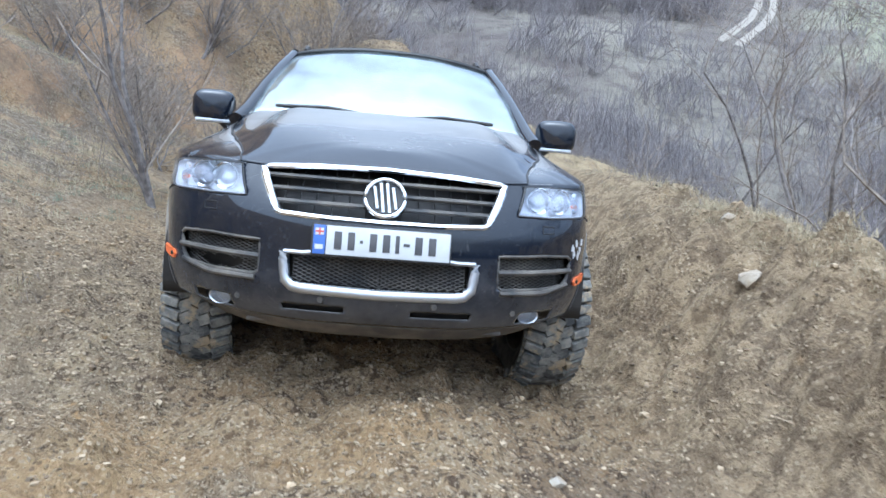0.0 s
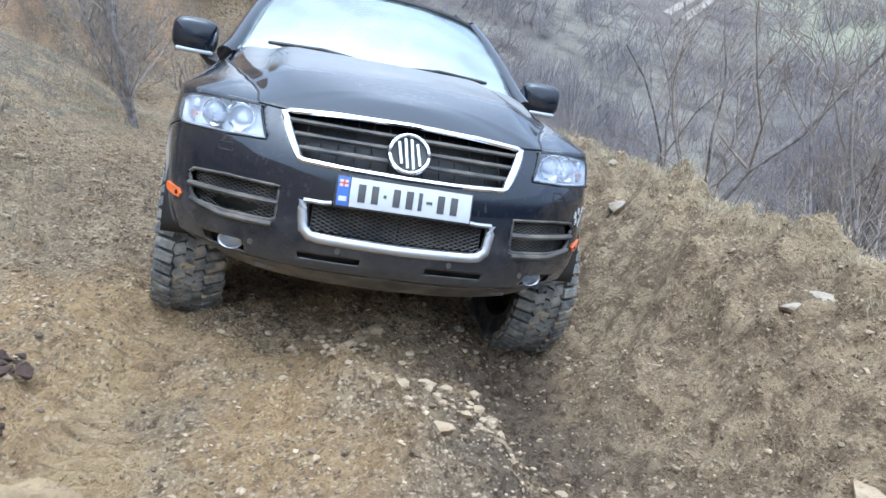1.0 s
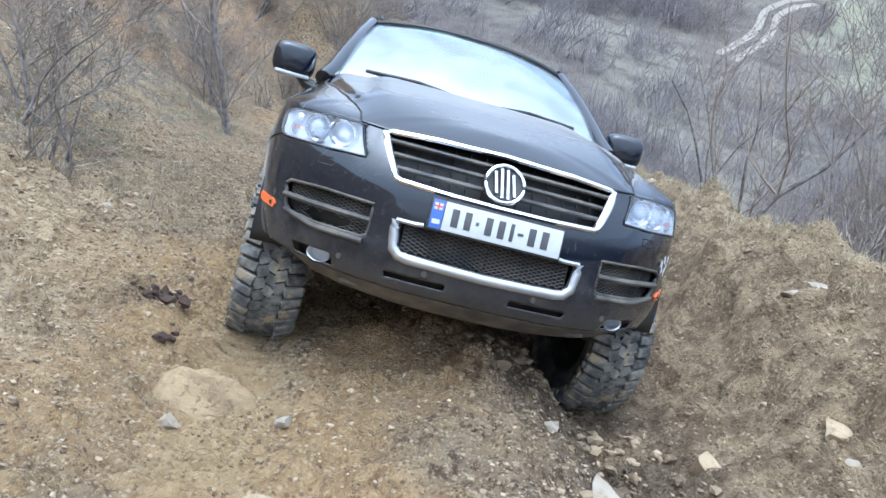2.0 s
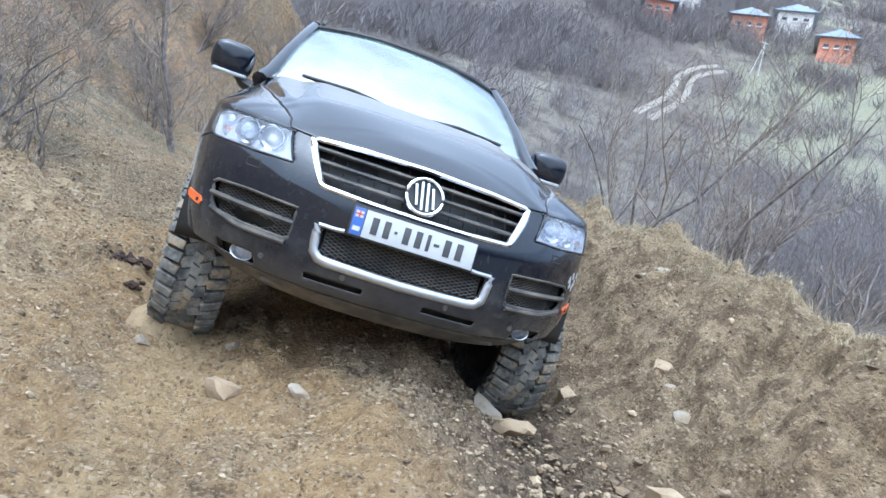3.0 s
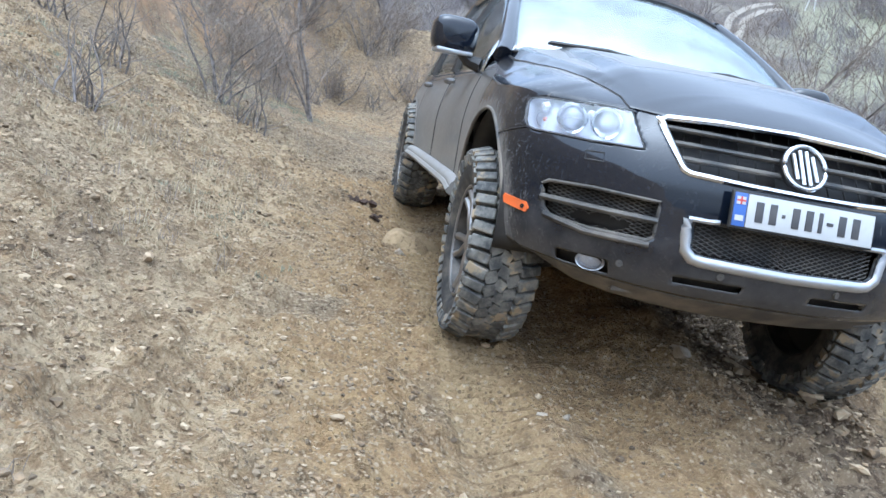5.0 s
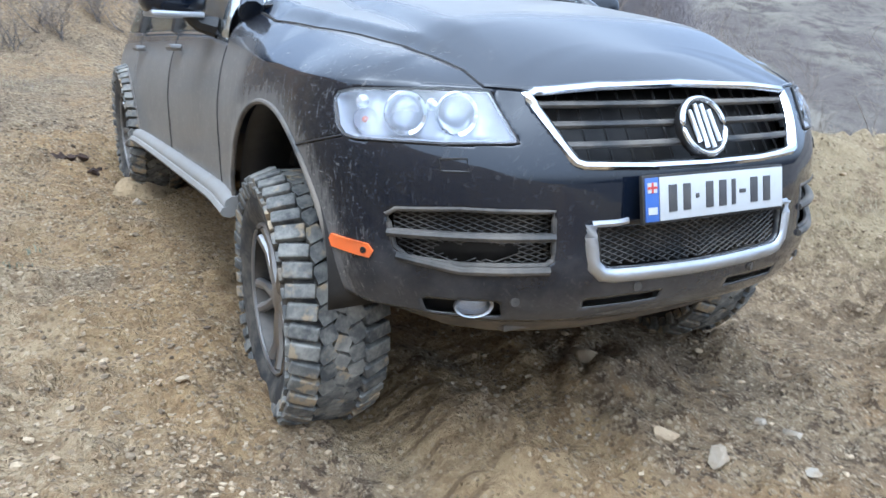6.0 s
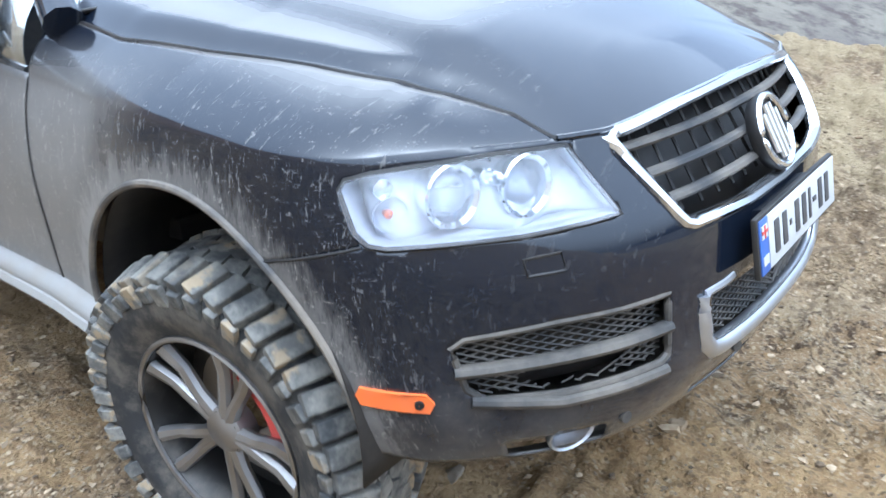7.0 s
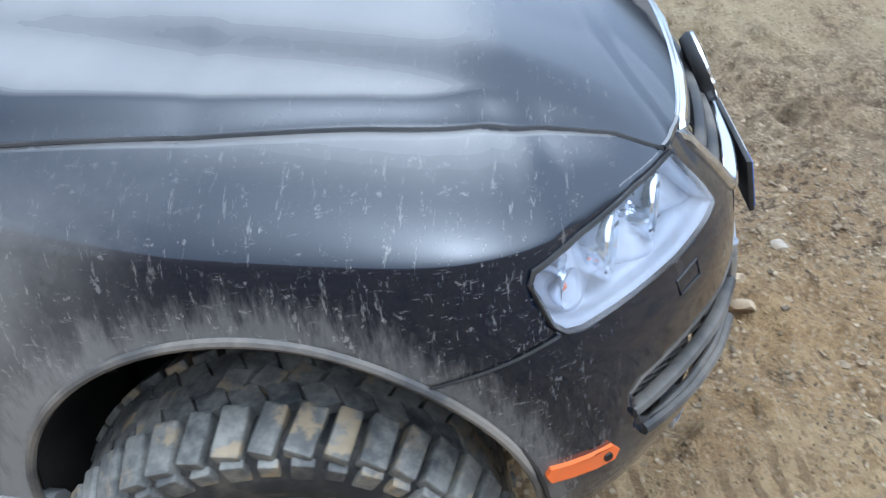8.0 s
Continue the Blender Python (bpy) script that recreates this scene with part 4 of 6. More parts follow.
def build_front_details(car):
    # middle intake with its silver surround
    part("intake_shade", with_mirror(shade_panel(INTAKE, -.06)), "black", car, thick=.003)
    part("intake_mesh", with_mirror(mesh_panel([(-.01, .552)] + INTAKE[1:-1] + [(-.01, .440)], -.022, .024)), "plastic", car, "black mesh in the middle intake", smooth=False)
    half = on_skin([(.372, .560), (.374, .53), (.362, .455), (.335, .430), (.30, .424), (0, .418)], -.009, closed=False)
    path = np.vstack([half * [-1, 1, 1], half[::-1][1:]])
    part("silver_surround", Geo().tube(path, .020, 12, squash=1.1), "satin", car, "silver frame round the middle intake")
    top = on_skin([(.268, .566), (.30, .562), (.372, .562)], -.004, closed=False)
    both("surround_end", Geo().tube(top, .010, 8), "satin", car)
    # outer vents: dark mesh, a bar across, a moulded rim
    both("vent_shade", shade_panel(SIDE_VENT, -.075), "black", car, thick=.003)
    part("vent_mesh", mesh_panel(SIDE_VENT, -.03, .021, .36), "plastic", car, "black vent mesh", smooth=False)
    part("vent_mesh", mesh_panel(SIDE_VENT, -.03, .021, .36, True).mirrored(), "plastic", car, "black vent mesh with a torn hole", smooth=False)
    s = np.linspace(.468, .885, 24)
    both("vent_bar", Geo().tube(skin(s, .532 + .010 * (s - .46), -.004), .015, 8, squash=.8), "plastic", car, "moulded bar across the vent")
    both("vent_rim", Geo().tube(on_skin(SIDE_VENT, -.006), .008, 8, closed=True), "plastic", car)
    low = np.linspace(.48, .86, 24)
    both("vent_lip", Geo().tube(skin(low, np.interp(low, [.48, .7, .86], [.449, .449, .478]), .002), .011, 8), "plastic", car)
    # lower slots and fog lamps
    both("slot_shade", shade_panel(SLOT, -.03), "black", car, thick=.003)
    both("fog_shade", shade_panel(FOG, -.05), "black", car, thick=.003)
    for sign in (1, -1):
        c = skin(.665, .346, -.012) * [sign, 1, 1]
        m = Matrix.Translation(Vector(c)) @ pose(0, 0, 0, 4, 0, 22 * sign)
        fog = part("fog_lamp", Geo().lathe([(.03, .001), (.03, .036), (.0, .046), (-.006, .044), (-.002, .038)], 28, "y").turned(m @ Matrix.Diagonal((1.15, 1, .72, 1))), "satin", car, "round fog lamp")
        part("lens", Geo().lathe([(-.004, .038), (-.012, .025), (-.015, .001)], 28, "y").turned(m @ Matrix.Diagonal((1.15, 1, .72, 1))), "lens", fog)
        # amber marker with its screw
        pl = [(.932, .466), (1.050, .480), (1.058, .500), (1.050, .514), (.936, .502), (.922, .484)]
        g = Geo()
        outer, inner = on_skin(pl, .008, step=.03), on_skin(pl, -.002, step=.03)
        k = len(outer)
        g.add(np.vstack([outer, inner]), [tuple(range(k))] + [(i, i + k, (i + 1) % k + k, (i + 1) % k) for i in range(k)])
        mark = part("side_marker", g if sign > 0 else g.mirrored(), "orange", car, "amber side marker")
        d = skin(.948, .485, .008) * [sign, 1, 1]
        part("screw", Geo().lathe([(-.003, .001), (-.003, .008), (.003, .009)], 12, "y").turned(Matrix.Translation(Vector(d)) @ pose(0, 0, 0, 0, 0, 55 * sign)), "black", mark)
        # washer flap and parking sensors
        pl = [(.685, .694), (.752, .694), (.757, .722), (.69, .724)]
        g = Geo().tube(on_skin(pl, .0005), .0025, 5, closed=True)
        part("washer_flap", g if sign > 0 else g.mirrored(), "black", car)
        for s, z in ((.56, .365), (.22, .385)):
            c = skin(s, z, .001) * [sign, 1, 1]
            part("parking_sensor", Geo().lathe([(-.004, .001), (-.004, .012), (.006, .014)], 14, "y").turned(Matrix.Translation(Vector(c)) @ pose(0, 0, 0, 0, 0, 20 * sign)), "plastic", car)
    # scraped paint on one corner
    rs = random.Random(6)
    for s0, z0 in ((.93, .650), (.965, .622), (.90, .628), (.985, .655), (.95, .600), (.91, .61)):
        k = rs.randint(7, 10)
        turn_ = [2 * math.pi * i / k for i in range(k)]
        pl = [(s0 + .016 * rs.uniform(.3, 1.2) * math.cos(a), z0 + .021 * rs.uniform(.3, 1.2) * math.sin(a)) for a in turn_]
        outer, inner = on_skin(pl, .0022, step=.02), on_skin(pl, -.001, step=.02)
        k = len(outer)
        part("scuff", Geo().add(np.vstack([outer, inner]), [tuple(range(k))] + [(i, i + k, (i + 1) % k + k, (i + 1) % k) for i in range(k)]), "scuff", car, "pale scraped patch on the bumper corner")
    # valance and skid plate under the bumper
    s = np.linspace(0, .95, 40)
    g = cut_sheet(s, 0 * s + .0, 0 * s + 1, 8, lambda a, v: skin(a, np.interp(a, LOW_S, LOW_Z) - .0 - .075 * v * np.interp(a, [0, .75, .95], [1, .8, .1]), -.012 - .05 * v), lambda a, b: np.ones(a.shape, bool))
    weld(part("valance", with_mirror(g), "dusty", car, "dusty black plastic valance", thick=.004).data)
    g = Geo().box((1.05, .75, .02), Matrix.Translation((0, .55, .235)) @ pose(0, 0, 0, -4), .008)
    part("skid_plate", g, "dusty", car)
    part("underbody", Geo().box((1.15, 3.1, .2), Matrix.Translation((0, 2.4, .42)), .04), "black", car)
    for y, z in ((.9, .24), (3.755, .45)):
        part("axle", Geo().tube([(-.78, y, z), (-.3, y, z + .03), (.3, y, z + .03), (.78, y, z)], .04, 8), "black", car)
        for sg in (1, -1):
            part("wishbone", Geo().tube([(.30 * sg, y - .25, z + .05), (.70 * sg, y, z - .06), (.30 * sg, y + .25, z + .05)], .028, 6), "black", car)
            part("spring_strut", Geo().tube([(.66 * sg, y, z), (.60 * sg, y, z + .45)], .055, 10), "black", car)
    # number plate: its writing as plain bars
    m = Matrix.Translation((0, -.024, .622)) @ pose(0, 0, 0, -9)
    plate = part("number_plate", Geo().box((.532, .012, .124), m, .004), "black", car, "white number plate with a blue band and dark bars")
    part("plate_face", Geo().box((.470, .004, .110), m @ Matrix.Translation((.025, -.007, 0)), .0015), "white", plate)
    part("plate_band", Geo().box((.046, .004, .110), m @ Matrix.Translation((-.236, -.007, 0)), .0015), "blue", plate)
    part("plate_flag", Geo().box((.032, .002, .026), m @ Matrix.Translation((-.236, -.0095, .030))), "white", plate)
    part("flag_bar", Geo().box((.032, .002, .006), m @ Matrix.Translation((-.236, -.0105, .030))).box((.006, .002, .026), m @ Matrix.Translation((-.236, -.0105, .030))), "red", plate)
    part("band_bar", Geo().box((.030, .002, .018), m @ Matrix.Translation((-.236, -.0095, -.028))), "white", plate)
    for x, w, h in ((-.178, .028, .068), (-.128, .026, .068), (-.090, .012, .012), (-.045, .027, .068), (.005, .027, .068), (.047, .015, .068), (.082, .024, .011), (.128, .028, .068), (.180, .028, .068)):
        part("plate_bar", Geo().box((w, .003, h), m @ Matrix.Translation((x + .012, -.010, 0)), .001), "ink", plate)
    part("plate_holder", Geo().box((.30, .03, .09), Matrix.Translation((0, -.004, .62)), .005), "black", car)


def build_headlamps(car):
    for sign in (1, -1):
        def at(s, z, proud):
            return skin(s, z, proud) * [sign, 1, 1]
        poly = np.asarray(HEADLAMP)
        s = np.linspace(.555, 1.06, 40)
        cover = cut_sheet(s, 0 * s + .752, 0 * s + .888, 14, lambda a, b: skin(a, b, .001 + .012 * bell(b, .82, .06)), lambda a, b: inside(poly, a, b), [HEADLAMP])
        bowl = cut_sheet(s, 0 * s + .752, 0 * s + .888, 14, lambda a, b: skin(a, b, -.055 - .02 * np.sin(a * 31)), lambda a, b: inside(poly, a, b), [HEADLAMP])
        flip = (lambda g: g) if sign > 0 else (lambda g: g.mirrored())
        lamp = part("headlamp", flip(bowl), "lamp_trim", car, "clear twin-lens headlamp with silver bowls", thick=.003)
        part("lamp_cover", flip(cover), "lens", lamp, "clear lamp cover").visible_shadow = False
        part("lamp_edge", flip(Geo().tube(on_skin(HEADLAMP, .001), .0048, 6, closed=True)), "black", lamp)
        wall = Geo()
        o, i = on_skin(HEADLAMP, -.002), on_skin(HEADLAMP, -.07)
        k = len(o)
        wall.add(np.vstack([o, i]), [(a, (a + 1) % k, (a + 1) % k + k, a + k) for a in range(k)])
        part("lamp_wall", flip(wall), "lamp_trim", lamp, thick=.002)
        for c, r in ((.728, .054), (.865, .054)):
            m = Matrix.Translation(Vector(at(c, .824, -.035))) @ pose(0, 0, 0, 0, 0, 14 * sign)
            part("lamp_ring", Geo().lathe([(.045, r * .80), (.0, r * 1.0), (-.012, r * 1.04), (-.016, r * .99), (-.010, r * .84), (.03, r * .70)], 36, "y").turned(m), "chrome", lamp, "chrome lamp ring")
            part("projector", Geo().lathe([(.03, r * .74), (.006, r * .72), (-.012, r * .5), (-.017, .001)], 32, "y").turned(m), "lens", lamp)
            part("bulb_dish", Geo().lathe([(.02, r * .74), (.035, r * .45), (.04, .001)], 32, "y").turned(m), "lamp_bowl", lamp)
        m = Matrix.Translation(Vector(at(.975, .806, -.03))) @ pose(0, 0, 0, 0, 0, 25 * sign)
        part("indicator", Geo().lathe([(.03, .012), (.012, .026), (-.002, .031), (-.006, .030)], 28, "y").turned(m), "lamp_bowl", lamp, "small silver indicator bowl")
        part("indicator_bulb", Geo().lathe([(.02, .007), (.004, .008), (-.001, .001)], 14, "y").turned(m), "orange", lamp, "orange bulb")
        m = Matrix.Translation(Vector(at(.985, .850, -.02))) @ pose(0, 0, 0, 0, 0, 25 * sign)
        part("side_bulb", Geo().lathe([(.02, .016), (-.004, .017), (-.008, .001)], 18, "y").turned(m), "lamp_bowl", lamp)
        m = Matrix.Translation(Vector(at(.793, .846, -.03))) @ pose(0, 0, 0, 0, 0, 14 * sign)
        part("parking_bulb", Geo().lathe([(.02, .014), (-.004, .016), (-.006, .011), (.01, .001)], 18, "y").turned(m), "lamp_bowl", lamp)


def panel_between(a, b, n, bulge):
    """A sheet between two curves, arched out along the given vector."""
    a, b = np.asarray(a), np.asarray(b)
    k = len(a)
    t = np.linspace(0, 1, n)
    v = a[None] + t[:, None, None] * (b - a)[None] + (4 * t * (1 - t))[:, None, None] * np.asarray(bulge)
    return Geo().add(v.reshape(-1, 3), [(i * k + j, i * k + j + 1, (i + 1) * k + j + 1, (i + 1) * k + j) for i in range(n - 1) for j in range(k - 1)])


def build_cabin(car):
    u = np.linspace(-1, 1, 25)
    base = np.stack([.80 * u, 1.24 + .17 * np.abs(u) ** 2.2, 1.165 - .03 * np.abs(u) ** 2], -1)
    head = np.stack([.645 * u, 2.10 + .13 * np.abs(u) ** 2.2, 1.655 - .055 * np.abs(u) ** 2.4], -1)
    screen = part("windscreen", panel_between(base, head, 14, (0, -.03, .03)), "glass", car, "windscreen mirroring the pale sky", thick=.005)
    screen.visible_shadow = False
    part("screen_band", Geo().tube(head + [0, -.004, .004], .016, 6), "black", screen)
    part("inner_mirror", Geo().box((.2, .03, .06), Matrix.Translation((0, 1.98, 1.53)), .01), "black", car)
    cowl = np.stack([.86 * u, 1.16 + .22 * np.abs(u) ** 2.2, 1.158 - .03 * np.abs(u) ** 2], -1)
    part("cowl", panel_between(cowl, base + [0, .02, -.005], 4, (0, 0, -.012)), "black", car, thick=.006)
    for x0, x1 in ((-.62, -.05), (.02, .58)):
        p0, p1 = np.array([x1 if x0 < 0 else x0, 1.235, 1.18]), np.array([x0 if x0 < 0 else x1, 1.33, 1.20])
        wiper = part("wiper", Geo().tube([p0, p0 + (p1 - p0) * .5 + [0, 0, .02], p1], .010, 6), "black", car)
        part("blade", Geo().tube([p0 + (p1 - p0) * .2 + [0, .02, -.002], p1 + [0, .03, .0]], .007, 5), "black", wiper)
    # pillars, roof, side glass
    rail = np.array([(.645, 2.23, 1.600), (.665, 2.6, 1.645), (.67, 3.1, 1.652), (.66, 3.6, 1.635), (.64, 4.1, 1.59), (.60, 4.35, 1.54)])
    pillar = np.array([(.83, 1.36, 1.10), (.80, 1.45, 1.16), (.75, 1.72, 1.33), (.70, 1.97, 1.475), (.652, 2.22, 1.598)])
    for sg in (1, -1):
        part("front_pillar", Geo().tube(pillar * [sg, 1, 1], [.05, .046, .04, .038, .036], 10), "paint", car)
        part("roof_rail", Geo().tube(spline(np.vstack([rail[:1] - [0, .3, .03], rail, rail[-1:] + [-.05, .2, -.1]]), 6) * [sg, 1, 1], .04, 10), "paint", car)
        part("roof_bar", Geo().tube(np.array([(.60, 2.45, 1.665), (.60, 2.55, 1.705), (.60, 3.2, 1.725), (.59, 3.8, 1.70), (.58, 3.92, 1.655)]) * [sg, 1, 1], .016, 8), "black", car)
        ys = np.linspace(1.50, 4.3, 20)
        belt = np.stack([np.array([skin(s_at(y), np.interp(s_at(y), TOP_S, TOP_Z))[0] for y in ys]) - .012, ys, np.interp(s_at(ys), TOP_S, TOP_Z)], -1)
        top = np.stack([np.interp(ys, pillar[:, 1].tolist() + rail[1:, 1].tolist(), pillar[:, 0].tolist() + rail[1:, 0].tolist()) - .005, ys, np.interp(ys, pillar[:, 1].tolist() + rail[1:, 1].tolist(), pillar[:, 2].tolist() + rail[1:, 2].tolist())], -1)
        g = panel_between(belt * [sg, 1, 1], top * [sg, 1, 1], 6, (.03 * sg, 0, 0))
        part("side_glass", g, "glass", car, "dark side windows", thick=.004)
        part("belt_trim", Geo().tube(belt * [sg, 1, 1], .012, 6), "chrome", car, "thin bright belt trim")
        for y in (2.47, 3.4):
            k = np.argmin(np.abs(ys - y))
            part("door_pillar", Geo().tube([belt[k] * [sg, 1, 1], (belt[k] + top[k]) / 2 * [sg, 1, 1] + np.array([.03 * sg, 0, 0]), top[k] * [sg, 1, 1]], .035, 8), "black", car)
    half = np.linspace(-1, 1, 21)
    ys = np.r_[2.12, 2.3, 2.6, 3.1, 3.6, 4.1, 4.35]
    v = []
    for y in ys:
        w, z = np.interp(y, rail[:, 1], rail[:, 0]) + .01, np.interp(y, rail[:, 1], rail[:, 2]) + .02
        v.append(np.stack([w * half, y + (.11 * np.abs(half) ** 2.2 if y < 2.2 else 0 * half), z + .05 * (1 - np.abs(half) ** 2.4) + (0 if y > 2.2 else -.012)], -1))
    v = np.array(v)
    part("roof", Geo().add(v.reshape(-1, 3), [(i * 21 + j, i * 21 + j + 1, (i + 1) * 21 + j + 1, (i + 1) * 21 + j) for i in range(len(ys) - 1) for j in range(20)]), "paint", car, thick=.006)
    tail_top = v[-1]
    tail_low = np.stack([.80 * half, 4.70 - .1 * np.abs(half) ** 3, 1.08 + 0 * half], -1)
    part("tail_window", panel_between(tail_top, tail_low, 6, (0, .05, .03)), "glass", car, thick=.005)
    # wing mirrors
    for sg in (1, -1):
        m = Matrix.Translation((1.035 * sg, 1.72, 1.19)) @ pose(0, 0, 0, 0, 0, -8 * sg)
        u, w = np.meshgrid(np.linspace(-np.pi / 2, np.pi / 2, 15), np.linspace(0, 2 * np.pi, 28, endpoint=False), indexing="ij")
        bend = lambda a, e: np.sign(a) * np.abs(a) ** e
        v = np.stack([.125 * bend(np.cos(u), .5) * bend(np.cos(w), .55), .075 * bend(np.sin(u), .7), .098 * bend(np.cos(u), .5) * bend(np.sin(w), .6)], -1)
        g = Geo().add(v.reshape(-1, 3), [(i * 28 + j, i * 28 + (j + 1) % 28, (i + 1) * 28 + (j + 1) % 28, (i + 1) * 28 + j) for i in range(14) for j in range(28)]).turned(m)
        mirror = part("wing_mirror", g, "paint", car, "black wing mirror with a pale lower edge, mud-specked")
        part("mirror_arm", Geo().tube([(.88 * sg, 1.70, 1.06), (.94 * sg, 1.71, 1.075), (1.0 * sg, 1.715, 1.13)], [.04, .034, .03], 8), "black", mirror)
        part("repeater", Geo().box((.20, .118, .022), m @ Matrix.Translation((0, -.006, -.086)), .009), "satin", mirror, "pale strip under the mirror")
        part("mirror_glass", Geo().box((.19, .006, .12), m @ Matrix.Translation((0, .062, .005)), .002), "chrome", mirror)
    # inside: dashboard, wheel, seats
    part("dashboard", Geo().box((1.4, .42, .22), Matrix.Translation((0, 1.62, 1.03)), .06), "cloth", car)
    ring_ = [(.19 * math.cos(a), 0, .19 * math.sin(a)) for a in np.linspace(0, 2 * np.pi, 28, endpoint=False)]
    part("steering_wheel", Geo().tube(ring_, .016, 8, closed=True).turned(Matrix.Translation((.38, 1.93, 1.12)) @ pose(0, 0, 0, -25)), "black", car)
    for x in (-.38, .38):
        seat = part("seat", Geo().box((.5, .5, .16), Matrix.Translation((x, 2.25, .82)), .05), "cloth", car)
        part("seat_back", Geo().box((.48, .14, .62), Matrix.Translation((x, 2.5, 1.16)) @ pose(0, 0, 0, -12), .05), "cloth", seat)
        part("headrest", Geo().box((.26, .09, .17), Matrix.Translation((x, 2.58, 1.53)), .035), "cloth", seat)
    part("rear_bench", Geo().box((1.3, .16, .62), Matrix.Translation((0, 3.4, 1.1)) @ pose(0, 0, 0, -12), .05), "cloth", car)
    part("cabin_floor", Geo().box((1.5, 3.2, .06), Matrix.Translation((0, 2.8, .6)), .01), "black", car)
    part("firewall", Geo().box((1.5, .05, .6), Matrix.Translation((0, 1.36, .80)), .01), "black", car)
    part("engine_block", Geo().box((1.0, .8, .5), Matrix.Translation((0, .8, .62)), .05), "black", car)


# ---- wheels ----
TYRE_R, TYRE_W = .410, .280


def build_wheel(sign, parent):
    """A wheel at its own middle, the outer face towards sign * x."""
    rnd = random.Random(3)
    w = TYRE_W / 2
    prof = [(-w * .80, .245), (-w * .98, .29), (-w * 1.02, .33), (-w * .97, .372), (-w * .86, .389), (-w * .4, .395), (0, .396), (w * .4, .395), (w * .86, .389), (w * .97, .372), (w * 1.02, .33), (w * .98, .29), (w * .80, .245)]
    wheel = part("wheel", Geo().lathe([(a, r) for a, r in prof], 72), "rubber", parent, "mud-terrain tyre on a grey alloy rim, dusty")
    tread = Geo()
    count = 44
    for i in range(count):
        a = 2 * math.pi * i / count
        for row, (x, wide, long, skew, shift) in enumerate(((-.043, .052, .049, 24, .25), (.0, .046, .047, -24, .72), (.043, .052, .049, 24, .15))):
            b = a + shift * 2 * math.pi / count
            m = Matrix.Rotation(-b, 4, "X") @ Matrix.Translation((x + rnd.uniform(-.004, .004), 0, .401)) @ Matrix.Rotation(radians(skew + rnd.uniform(-6, 6)), 4, "Z")
            tread.box((wide, long, .030), m, 0)
        for sd in (-1, 1):
            b = a + (0 if sd > 0 else .5) * 2 * math.pi / count
            long = .046 if i % 2 else .040
            m = Matrix.Rotation(-b, 4, "X") @ Matrix.Translation((sd * (w - .034), 0, .398)) @ Matrix.Rotation(radians(sd * 20), 4, "Y") @ Matrix.Rotation(radians(sd * 11 + rnd.uniform(-3, 3)), 4, "Z")
            tread.box((.086, long, .034), m, .006)
            m = Matrix.Rotation(-b, 4, "X") @ Matrix.Translation((sd * (w + .004), 0, .358)) @ Matrix.Rotation(radians(-sd * 74), 4, "Y")
            tread.box((.052 if i % 2 else .036, long * .8, .016), m, .004)
    part("tread", tread, "tread", wheel, "chunky lugs caked with pale dust", smooth=False)
    g = Geo().lathe([(w * .80, .248), (w * .86, .25), (w * .80, .238), (w * .5, .228), (-w * .3, .215), (-w * .8, .235), (-w * .8, .248)], 60)
    if sign < 0:
        g = g.mirrored()
    rim = part("rim", g, "barrel", wheel, "grey alloy rim with paired spokes")
    part("rim_edge", Geo().tube([(sign * w * .84, .244 * math.cos(a), .244 * math.sin(a)) for a in np.linspace(0, 2 * np.pi, 60, endpoint=False)], .007, 6, closed=True), "alloy", rim)
    part("rim_dish", Geo().lathe([(sign * w * -.1, .222), (sign * w * -.12, .06)], 48), "black", rim)
    for i in range(5):
        for d in (-.19, .19):
            a = 2 * math.pi * i / 5 + d
            spoke = Geo()
            c0, c1 = (math.cos(a - d * .30), math.sin(a - d * .30)), (math.cos(a), math.sin(a))
            pts = [(sign * w * .56, .045 * c0[0], .045 * c0[1]), (sign * w * .60, .10 * c0[0] * .4 + .10 * c1[0] * .6, .10 * c0[1] * .4 + .10 * c1[1] * .6), (sign * w * .60, .17 * c1[0], .17 * c1[1]), (sign * w * .70, .236 * c1[0], .236 * c1[1])]
            spoke.tube(pts, [.020, .0165, .0165, .020], 8)
            part("spoke", spoke, "alloy", rim)
    part("hub_cap", Geo().lathe([(sign * w * .3, .062), (sign * w * .62, .058), (sign * w * .70, .045), (sign * w * .72, .001)], 32), "alloy", rim)
    part("brake_disc", Geo().lathe([(sign * w * .02, .05), (sign * w * .02, .165), (sign * w * -.08, .165), (sign * w * -.08, .05)], 48), "disc", wheel, "grooved steel brake disc")
    for i in range(5):
        a = 2 * math.pi * i / 5 + .63
        part("wheel_bolt", Geo().lathe([(sign * w * .55, .011), (sign * w * .66, .010), (sign * w * .67, .001)], 8).turned(Matrix.Translation((0, .043 * math.cos(a), .043 * math.sin(a)))), "black", rim)
    return wheel


def build_caliper(car, x, y, z, sign):
    g = Geo()
    a = np.linspace(1.9, 3.0, 8)
    g.tube([(x + sign * .02, y + .150 * math.cos(t), z + .150 * math.sin(t)) for t in a], .034, 8)
    part("brake_caliper", g, "red", car, "red brake caliper")


